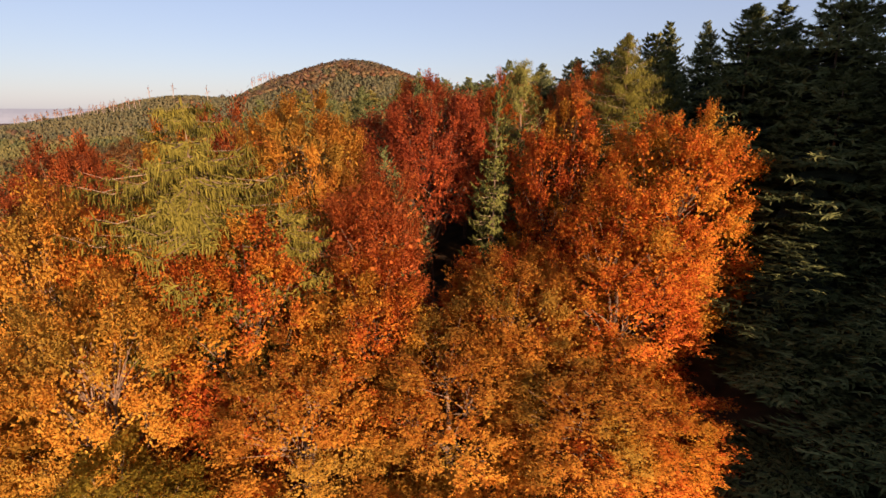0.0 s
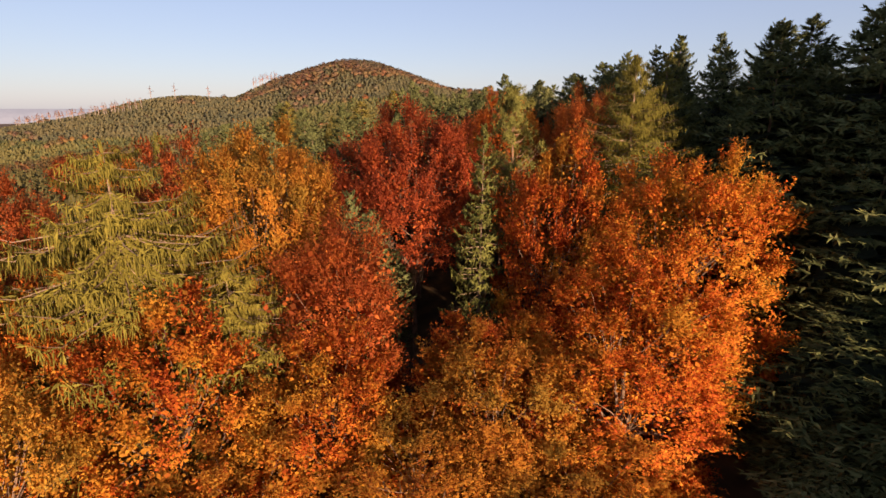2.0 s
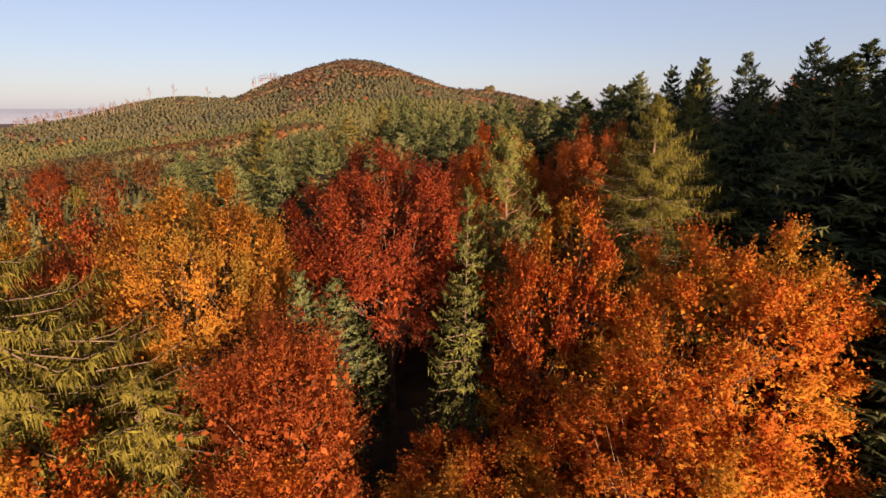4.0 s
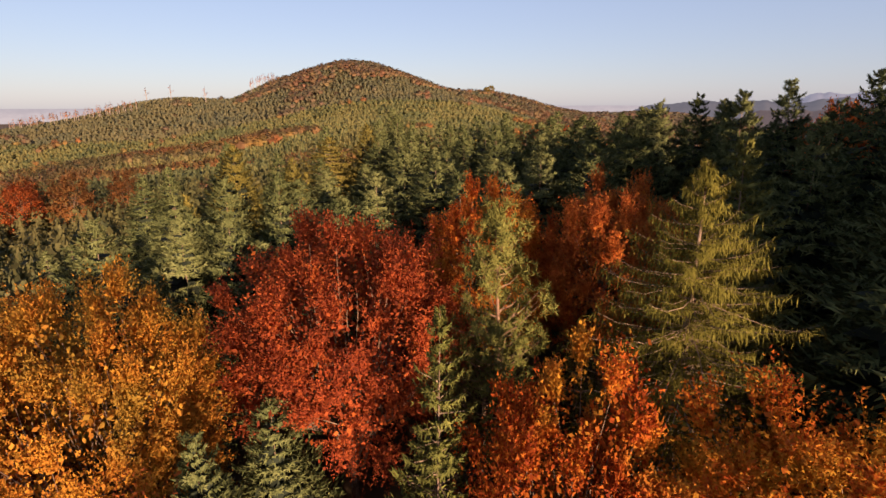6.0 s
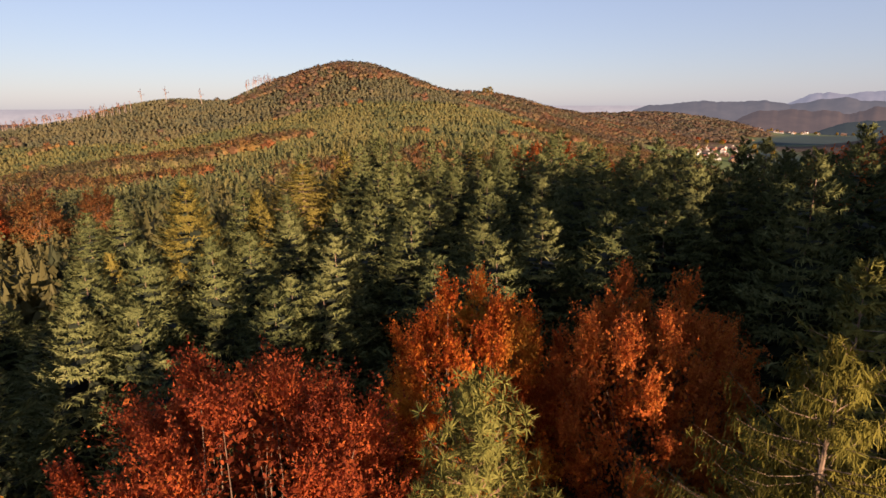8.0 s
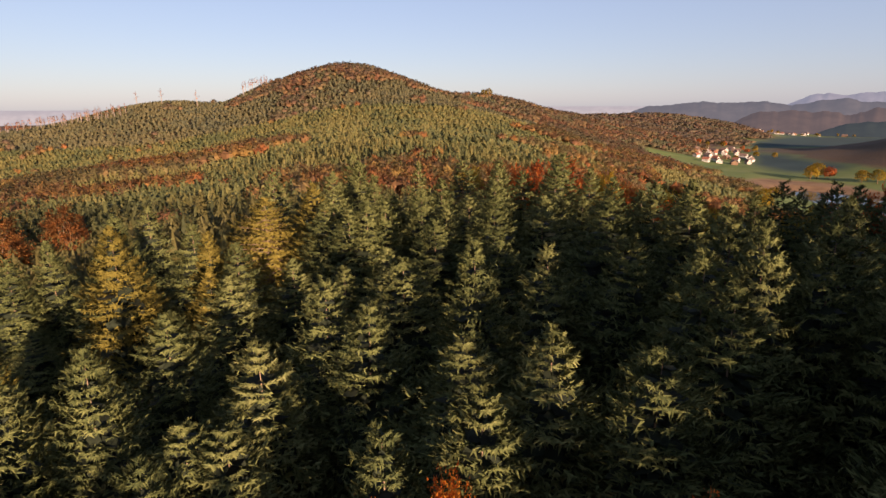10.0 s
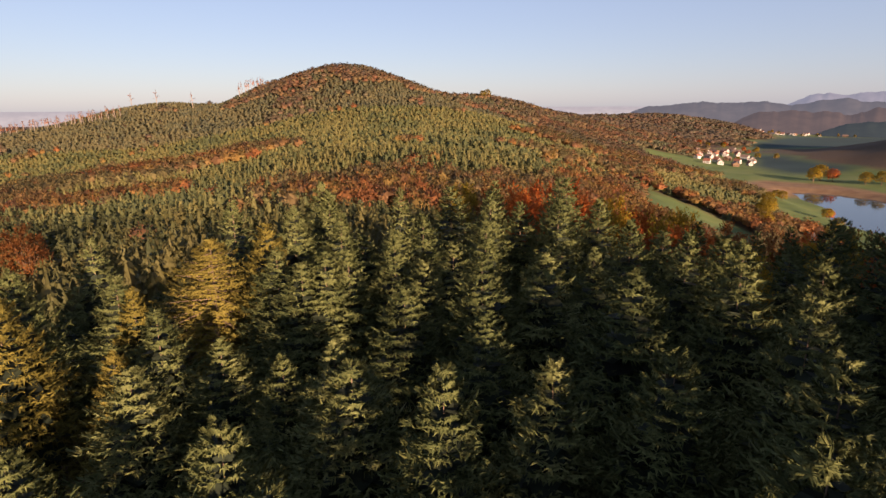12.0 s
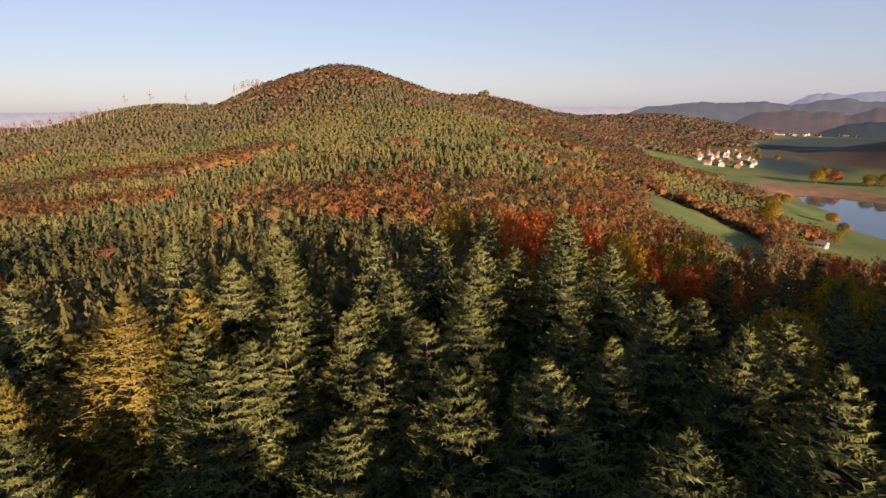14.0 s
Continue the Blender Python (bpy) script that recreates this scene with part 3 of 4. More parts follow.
B2 = beech_meshes(63, 22.0, 7.0, 0.40, 84, 38, 34, 0.128, 1.0, 0.55, 0.34)
B3 = beech_meshes(64, 22.0, 5.2, 0.08, 44, 70, 18, 0.14, 1.2, 0.8, 0.3, 0.36)
for tag, look_of, mat in (("orange", "bright orange autumn beech with a domed crown", LEAF_ORANGE), ("gold", "golden-yellow autumn beech with a domed crown", LEAF_GOLD),
                          ("rust", "rust-brown autumn beech with thinning leaves", LEAF_RUST), ("red", "deep red autumn beech with upswept boughs", LEAF_RED), ("olive", "olive-yellow young beech at the wood's foot", LEAF_OLIVE)):
    for n, bm_pair in enumerate((B0, B1, B2, B3)):
        if (tag, n) in (("orange", 0), ("orange", 1), ("orange", 2), ("gold", 0), ("gold", 1), ("gold", 2), ("rust", 1), ("rust", 2), ("rust", 3), ("red", 1), ("red", 2), ("olive", 1)):
            tree_kind(f"{tag}{n}", "beech_tree", bm_pair, mat, 22.0, look_of, "beech", "autumn beeches")

for tag, look_of, mat in (("orange", "orange autumn beech on the slope", LEAF_SLOPE), ("gold", "golden autumn tree on the slope", LEAF_OLIVE), ("red", "dark red autumn beech on the slope", LEAF_RUST),
                          ("rust", "rust-brown beech on the slope", LEAF_RUST), ("olive", "olive-yellow tree in the valley", LEAF_OLIVE)):
    tree_kind(f"slope_{tag}", "beech_tree", beech_meshes(70 + len(tag), 22.0, 6.0, 0.12, 44, 22, 8, 0.34, 1.0, 0.25, slim=0.5), mat, 22.0, look_of, "beech", "autumn trees of the slope")

for tag, look_of, mat in (("gold", "golden autumn tree in the valley", LEAF_OLIVE), ("rust", "rust-brown tree in the valley", LEAF_RUST), ("olive", "olive-yellow tree in the valley", LEAF_OLIVE), ("orange", "orange autumn tree in the valley", LEAF_SLOPE)):
    tree_kind(f"vale_{tag}", "beech_tree", beech_meshes(80 + len(tag), 22.0, 6.0, 0.08, 40, 10, 6, 0.7, 1.0, 0.2, slim=0.5), mat, 22.0, look_of, "tree", "autumn trees of the valley")

# ---- the beeches at the wood's edge: kind, x, y, top, breadth ----
EDGE = [
    ("orange0", 17.2, 41.5, 24.2, 1.0), ("orange1", 9.4, 44.5, 24.6, 0.72), ("orange1", 12.2, 36.5, 18.5, 1.0),
    ("orange0", 4.5, 38.5, 14.5, 0.8), ("rust3", -5.2, 40.2, 20.6, 1.0), ("orange1", -13.5, 34.0, 17.3, 1.0), ("gold0", -20.5, 30.5, 15.0, 0.9),
    ("gold0", -27.0, 36.5, 19.5, 0.9), ("gold1", -8.5, 30.0, 11.2, 0.95), ("gold1", 0.5, 32.0, 11.5, 1.0), ("gold1", 8.5, 30.0, 10.5, 1.0),
    ("orange1", 11.8, 29.5, 8.5, 0.9), ("olive1", -17.0, 24.5, 6.5, 0.9), ("orange1", -10.0, 23.5, 4.0, 0.9), ("gold1", -1.5, 24.5, 4.0, 1.0), ("olive1", 7.0, 24.0, 3.0, 0.9), ("orange1", 11.5, 23.0, 1.0, 0.8),
    ("gold1", -28.0, 26.0, 9.5, 1.0), ("rust2", -33.0, 47.0, 21.5, 0.8),
    ("orange1", -5.0, 34.5, 14.5, 0.85), ("gold1", 5.0, 35.0, 14.5, 0.8), ("orange1", -22.0, 36.0, 17.5, 0.8),
]
WOOD = [
    ("gold2", -12.8, 50.0, 25.2, 0.95), ("red2", -1.2, 56.5, 26.9, 1.03), ("rust1", -19.5, 49.0, 24.2, 0.8), ("orange2", 7.3, 63.5, 27.8, 0.7), ("rust2", 15.8, 62.0, 28.4, 0.72),
    ("orange1", -26.0, 55.0, 22.5, 0.8),
]
for k, x, y, top, wide in EDGE + WOOD:
    plant(k, x, y, top, wide)
# larches, pine and young conifers between them
for k, x, y, top, wide in [("larch0", 16.0, 50.7, 30.5, 1.0), ("larch1", -17.5, 39.0, 25.0, 1.0), ("larch1", -12.0, 40.0, 17.6, 0.78), ("pine0", 7.8, 53.0, 28.8, 0.8), ("shaggy0", 4.0, 45.5, 25.8, 0.6),
                           ("spruce1", -4.0, 50.7, 18.8, 0.8), ("spruce3", -4.9, 44.3, 21.2, 0.75), ("larch2", -22.0, 52.5, 25.0, 1.3), ("spruce2", 25.8, 66.6, 34.0, 0.95),
                           ("spruce1", 27.7, 61.5, 32.2, 0.95), ("spruce4", 36.6, 68.6, 35.5, 0.95), ("spruce3", 33.4, 74.2, 34.9, 1.0), ("spruce0", 27.1, 77.0, 33.9, 0.95), ("spruce2", 29.0, 73.5, 33.4, 0.9), ("spruce4", 24.3, 77.0, 33.3, 0.8)]:
    plant(k, x, y, top, wide)
# dark spruces beside the path
for k, x, y, top, wide in [("spruce1", 28.0, 40.0, 27.0, 1.2), ("spruce4", 31.0, 45.0, 33.5, 1.2), ("spruce0", 33.0, 36.0, 31.0, 1.2), ("spruce2", 36.5, 50.0, 34.8, 1.1), ("spruce1", 25.0, 47.5, 32.5, 1.1),
                           ("spruce3", 40.0, 42.0, 35.0, 1.1), ("spruce0", 33.0, 56.0, 34.0, 1.2), ("shaggy0", 20.6, 54.8, 31.4, 0.85), ("spruce1", 41.0, 60.0, 35.0, 1.1),                            ("spruce4", 37.0, 28.0, 32.0, 1.3), ("spruce0", 45.0, 52.0, 35.5, 1.1), ("spruce2", 30.0, 51.0, 31.0, 1.1)]:
    plant(k, x, y, top, wide * 1.25)

# lower ones at their foot, some added out of view to shade the others
for k, x, y, top, wide in [("spruce2", 24.0, 33.5, 10.0, 1.1), ("spruce0", 28.5, 31.0, 15.0, 1.2), ("spruce3", 21.0, 27.5, 4.0, 1.1), ("spruce1", 26.0, 25.0, 9.0, 1.2), ("spruce4", 32.0, 24.0, 15.0, 1.2), ("spruce0", 17.5, 22.5, -1.0, 1.0), ("spruce2", 22.5, 20.5, 2.0, 1.1), ("spruce1", 33.0, 16.0, 17.0, 1.2), ("spruce3", 29.0, 18.0, 11.0, 1.2), ("spruce4", 25.5, 37.5, 17.0, 1.1),
                           ("tall0", 35.0, 45.5, 22.0, 1.2), ("tall1", 39.0, 51.0, 25.0, 1.2), ("tall0", 43.0, 57.0, 27.0, 1.2), ("tall1", 47.0, 61.0, 28.0, 1.3)]:
    plant(k, x, y, top, wide * 1.25)

# ---- the spruce stand: x, y, top of the trees that stand out ----
STAND_A = [
    (21.1, 73.6, 31.4), (-27.0, 88.0, 22.0), (-21.8, 77.9, 25.0), (-19.0, 76.5, 23.5), (-15.9, 75.4, 26.8), (-43.2, 110.9, 22.7), (-40.2, 114.8, 23.8), (-11.1, 76.5, 27.3), (-11.9, 86.0, 25.5), (-28.0, 108.5, 28.0),
    (-3.7, 72.6, 25.3), (-1.6, 71.9, 25.7), (-4.3, 68.9, 25.8), (-1.6, 76.9, 27.3), (0.0, 84.0, 28.6), (3.2, 79.6, 28.4), (3.2, 93.0, 28.1), (9.2, 74.1, 28.6), (10.1, 84.3, 31.2),
    (9.5, 70.1, 28.6), (12.3, 72.4, 29.7), (17.6, 102.7, 31.0), (20.1, 86.0, 30.8), (16.1, 70.5, 30.4), (21.5, 77.0, 32.2), (24.1, 81.5, 32.6), (6.2, 67.6, 28.1), (-18.0, 71.5, 24.0), (-13.4, 70.5, 24.5), (-21.0, 64.1, 25.1), (-8.4, 64.0, 23.5),
]
STAND_B = [
    (-4.4, 130.1, 31.8), (5.2, 111.9, 30.4), (-21.9, 113.1, 26.0), (-6.3, 99.1, 25.6), (-0.9, 96.0, 25.8), (4.6, 90.8, 28.2), (7.2, 100.4, 29.1), (-0.4, 109.3, 29.3), (1.0, 119.7, 28.4), (-42.9, 141.9, 23.3),
    (-6.2, 113.1, 28.8), (-2.5, 108.0, 28.7), (-1.6, 120.0, 30.8), (1.3, 109.7, 29.5), (5.1, 119.2, 29.0), (3.1, 140.1, 30.4), (-6.0, 131.4, 32.9), (-7.6, 123.7, 30.8), (-19.9, 138.8, 29.4), (10.8, 112.6, 29.5), (10.9, 137.5, 31.3), (13.7, 118.3, 30.2), (15.3, 127.0, 31.9), (19.7, 130.6, 30.1),
    (22.6, 126.0, 31.2), (21.0, 115.1, 28.6), (28.6, 130.0, 30.5), (22.8, 107.9, 29.9), (27.3, 112.5, 31.3), (32.3, 117.1, 29.3),
]
STAND_C = [
    (28.8, 105.4, 32.0), (31.6, 104.8, 29.4), (29.4, 97.6, 32.8), (13.0, 102.6, 30.7), (8.0, 108.3, 28.9), (7.5, 123.2, 30.1), (21.4, 94.9, 31.8), (26.5, 138.0, 32.2), (26.6, 145.0, 31.4), (17.9, 156.0, 29.6), (12.2, 94.0, 29.6), (15.0, 86.5, 30.2), (-13.5, 104.0, 26.0), (-10.5, 95.0, 25.5), (36.0, 99.0, 31.5), (34.5, 110.0, 30.5), (27.5, 88.0, 32.5), (33.5, 84.0, 33.5),
]
GOLDEN = [("honey0", -15.7, 120.0, 28.3, 1.5), ("honey1", -25.0, 103.0, 28.0, 1.15), ("honey1", -8.7, 118.0, 30.3, 1.05), ("honey1", -19.2, 111.0, 25.6, 0.8), ("honey1", -14.5, 100.0, 24.6, 0.8), ("honey1", -23.5, 85.0, 24.0, 0.75)]
placed = [(x, y) for _, x, y, _, _ in EDGE + WOOD]
for x, y, top in STAND_A + STAND_B + STAND_C:
    plant(("spruce" if y < 132 else "deep") + str(random.randrange(5)), x, y, top, random.uniform(0.98, 1.28))
    placed.append((x, y))
for k, x, y, top, wide in GOLDEN:
    plant(k, x, y, top, wide)
    placed.append((x, y))
# the rest of the stand, between them
rng = np.random.default_rng(5)
fill = []
for gy_ in np.arange(63, 150, 4.4):
    for gx_ in np.arange(-66, 66, 4.4):
        x, y = gx_ + rng.uniform(-1.6, 1.6), gy_ + rng.uniform(-1.6, 1.6)
        if abs(x - 8) > 8 + 0.62 * (y - 20) or (y < 68 and x < 22) or (x > 38 + 0.1 * (130 - y) and y > 105) or x < -46:
            continue
        if min((x - a) ** 2 + (y - b) ** 2 for a, b in placed) < 6.2 ** 2:
            continue
        fill.append((x, y))
        placed.append((x, y))
for x, y in fill:
    top = 26.6 + 0.105 * x + 0.018 * (y - 70) - 0.0012 * max(0, abs(x) - 25) ** 2 + rng.uniform(-12.0, -5.0)
    k = ("spruce" if y < 108 else "deep") + str(random.randrange(5))
    plant(k, x, y, top, random.uniform(0.85, 1.1))

# tall spruces beside the path, whose shade falls across the stand
for i in range(58):
    x, y = rng.uniform(44, 78), rng.uniform(-12, 106)
    x += max(0.0, y - 88) * 0.5
    if x < 0.81 * y + 6:
        plant(f"deep{i % 5}", x, y, rng.uniform(29, 34), 1.1)
for i in range(34):
    plant(f"deep{i % 5}", rng.uniform(54, 86), rng.uniform(70, 108), rng.uniform(28, 32), 1.1)
for i in range(26):
    x, y = rng.uniform(49, 80), rng.uniform(100, 123)
    plant(f"deep{i % 5}", x, y, rng.uniform(27.0, 31.0), 1.1)
    placed.append((x, y))
# rust-coloured beeches at the dark wood's rim
for k, x, y, top in [("slope_red", 50.5, 92.0, 34.2), ("slope_rust", 56.5, 97.0, 34.0), ("slope_red", 61.0, 104.0, 32.8), ("slope_rust", 67.0, 109.0, 32.2), ("slope_red", 57.0, 109.0, 31.8), ("slope_rust", 72.0, 116.0, 31.4)]:
    plant(k, x, y, top, 0.85)
    placed.append((x, y))

# the slope beyond the stand
for k, x, y, top, wide in [("slope_red", 27.0, 160.0, 29.5, 0.9), ("slope_red", 33.5, 163.0, 29.2, 0.9), ("slope_rust", 24.5, 169.0, 27.5, 0.8), ("slope_orange", 20.0, 177.0, 26.8, 0.8), ("slope_gold", 66.0, 190.0, 19.0, 0.9), ("slope_orange", 57.0, 186.0, 19.5, 0.8), ("slope_red", 66.0, 178.0, 15.5, 0.7), ("slope_olive", 44.0, 172.0, 22.0, 0.9),
                           ("slope_olive", 42.5, 122.5, 27.0, 0.8), ("slope_rust", 39.5, 150.0, 26.5, 0.8),
                           ("slope_orange", -104.0, 182.0, 15.8, 1.2), ("slope_rust", -117.0, 179.0, 13.8, 1.1), ("slope_orange", -94.0, 193.0, 15.0, 1.0), ("slope_orange", -124.0, 190.0, 13.5, 1.1),
                           ("slope_olive", 35.5, 146.0, 29.0, 0.7), ("slope_gold", 14.0, 185.0, 26.0, 0.9), ("slope_olive", 45.0, 158.0, 24.5, 0.9)]:
    plant(k, x, y, top, wide)
    placed.append((x, y))
for i in range(110):
    x, y = rng.uniform(40, 104), rng.uniform(122, 190)
    if min((x - a) ** 2 + (y - b) ** 2 for a, b in placed) > 5.5 ** 2 and x > 30 + 0.1 * (y - 70):
        k = rng.choice(["deep0", "deep1", "deep2", "deep3", "deep4", "slope_rust", "slope_olive"] if y < 160 else ["deep0", "slope_rust", "deep2", "slope_olive", "slope_orange"])
        plant(k, x, y, 27.5 - 0.2 * (y - 122) + rng.uniform(-3.5, 1.5), rng.uniform(0.85, 1.1))
        placed.append((x, y))


# ---- far woods, joined ----
def far_template(kind, rng, tiers, seg, cnt, wild):
    """One far tree, 1 high and about 1 across: a lumpy inner body under its leaf shapes; also the way each shape looks."""
    ang = (np.arange(seg) + 0.5) * 2 * np.pi / seg
    ring_at = lambda r, z: np.stack([r * np.cos(ang), r * np.sin(ang), z], 1)
    body = []
    if kind == "conifer":
        for i in range(tiers):
            z0, z1 = 0.1 + 0.7 * i / tiers, 0.1 + 0.7 * (i + 1.25) / tiers
            r0, r1 = 0.36 * (1 - z0) ** 0.8, 0.10 * max(0.0, 1 - z1)
            a, c = ring_at(r0 * rng.uniform(0.6, 0.95, seg), z0 + rng.uniform(-0.03, 0.03, seg)), ring_at(np.full(seg, r1 + 0.004), np.full(seg, min(z1, 0.86)))
            body.append(np.stack([a, np.roll(a, -1, 0), np.roll(c, -1, 0), c], 1))
        z = 1 - rng.uniform(0.02, 0.93, cnt) ** 0.8
        a = rng.uniform(0, 6.283, cnt)
        r = 0.5 * np.maximum(1 - z, 0.01) ** 0.72 + 0.015
        o = np.stack([np.cos(a), np.sin(a), 0 * a], 1)
        p0 = o * (r * rng.uniform(0.2, 0.7, cnt))[:, None] + np.stack([0 * z, 0 * z, z], 1)
        p1 = o * (r * rng.uniform(0.9, 1.4, cnt))[:, None] + np.stack([0 * z, 0 * z, z + rng.normal(-0.03, 0.03, cnt)], 1)
        sprays = kites(p0, p1, 1.1 * r * (20 / cnt) ** 0.5 + 0.01, rng, np.array([[0, 0, 0.7]]) + o + rng.normal(0, 0.5, (cnt, 3)), 0.6)
        q = np.concatenate(body + [sprays])
        way = facing_out(rng, 0.7, wild)(q.mean(1))
        return q, way
    waves = rng.uniform(0, 6.283, 3)

    def lumpy(a, z):
        return 1 + 0.10 * np.sin(3 * a + waves[0] + 3 * z) + 0.08 * np.sin(5 * a + 7 * z + waves[1])

    lat = np.linspace(-0.85, 1.45, tiers + 1)
    loops = []
    for v in lat:
        r = 0.34 * np.cos(v) * lumpy(ang, np.sin(v)) * rng.uniform(0.92, 1.08, seg)
        loops.append(ring_at(r, 0.56 + 0.31 * np.sin(v) * lumpy(ang, np.sin(v))))
    for a, c in zip(loops[:-1], loops[1:]):
        body.append(np.stack([a, np.roll(a, -1, 0), np.roll(c, -1, 0), c], 1))
    g = unit(rng.normal(size=(cnt, 3)))
    g[:, 2] = np.abs(g[:, 2]) * 1.4 - 0.4
    g = unit(g)
    far = lumpy(np.arctan2(g[:, 1], g[:, 0]), g[:, 2]) * rng.uniform(0.34, 0.50, cnt)
    p = g * far[:, None] * np.array([1.0, 1.0, 0.9]) + np.array([0, 0, 0.56])
    w = unit(np.cross(g, rng.normal(size=g.shape)) + 0.7 * g + np.array([[0, 0, 0.5]])) * np.array([1.0, 1.0, 0.7])
    size = 0.2 * (60 / cnt) ** 0.5 * rng.uniform(0.6, 1.4, cnt)
    q = np.concatenate(body + [kites(p - w * size[:, None] * 0.4, p + w * size[:, None] * 0.6, size * 0.42, rng, g + rng.normal(0, 0.5, g.shape))])
    return q, facing_out(rng, 0.5, wild, 0.5)(q.mean(1))


def scatter(x0, x1, y0, y1, step, seen):
    x, y = np.meshgrid(np.arange(x0, x1, step), np.arange(y0, y1, step))
    x = x.ravel() + rng.uniform(-0.42, 0.42, x.size) * step
    y = y.ravel() + rng.uniform(-0.42, 0.42, y.size) * step
    k = seen(x, y)
    return x[k], y[k]


def patch_noise(x, y, s, k):
    return np.array([noise.noise((a / s + k, b / s - k, k)) for a, b in zip(x, y)])


CONIFER_TINTS = np.array([(0.080, 0.090, 0.036), (0.108, 0.113, 0.040), (0.134, 0.128, 0.043), (0.160, 0.140, 0.046)])
LEAF_TINTS = np.array([(0.235, 0.090, 0.030), (0.243, 0.120, 0.035), (0.226, 0.148, 0.041), (0.179, 0.084, 0.038), (0.169, 0.110, 0.045), (0.155, 0.123, 0.048)])


def far_woods(name, x, y, leafy, high, wide, cnt, label, tint):
    """One joined belt of trees of one kind."""
    kind = "broadleaf" if leafy else "conifer"
    temps = [far_template(kind, rng, *cnt) for _ in range(8)]
    cnt = len(temps[0][0])
    z = land(x, y)
    pick = rng.integers(0, 8, len(x))
    turn = rng.uniform(0, 6.28, len(x))
    c, s = np.cos(turn)[:, None], np.sin(turn)[:, None]
    w, h = wide[:, None, None], high[:, None, None]

    def spun(v, k):
        return np.stack([v[..., 0] * c.reshape(k) - v[..., 1] * s.reshape(k), v[..., 0] * s.reshape(k) + v[..., 1] * c.reshape(k), v[..., 2]], -1)

    q = spun(np.stack([t[0] for t in temps])[pick], (-1, 1, 1))
    q = np.stack([q[..., 0] * w + x[:, None, None], q[..., 1] * w + y[:, None, None], q[..., 2] * h + z[:, None, None]], -1)
    way = spun(np.stack([t[1] for t in temps])[pick], (-1, 1)).reshape(-1, 3)
    me = leaf_mesh(name, q.reshape(-1, 4, 3), WOODS, np.repeat(tint, cnt, 0), lambda _: way)
    tagged(new(name, me), label, "woods", kind="stuff")


def wedge(x, y):
    """Where far woods stand: ahead of the path, off the meadows, the lake and the near trees."""
    ahead = np.abs(x - 4) < 45 + 0.93 * np.maximum(y - 10, 0)
    near = (x > -46) & (x < 88) & (y < 149) & (np.abs(x - 8) < 8 + 0.62 * (y - 20) + np.where(x > 30, 60, 0))
    return ahead & ~near & (grassy(x, y) < 0.3) & (lake_edge(x, y) > 1.08)


def broad_share(x, y):
    """How much of the wood is broadleaf, by place."""
    p = patch_noise(x, y, 95.0, 3.1) + 0.5 * patch_noise(x, y, 33.0, 7.7)
    belt = np.exp(-((y - 330 - 0.25 * x) / 80.0) ** 2) * 1.0 * np.clip((x + 105) / 60.0, 0, 1)
    right = np.clip((x - 40) / 150.0, 0, 1) * 0.62
    top = np.exp(-(((x + 190) / 170.0) ** 2 + ((y - 1190) / 110.0) ** 2)) * 1.2
    left = np.clip((-x - 90) / 100.0, 0, 1) * np.clip((720 - y) / 200.0, 0, 1) * 0.6
    dark = np.exp(-(((x - 262) / 40.0) ** 2 + ((y - 625) / 70.0) ** 2)) * 1.2
    return 0.85 * p + belt + right + top + left - dark - 0.13


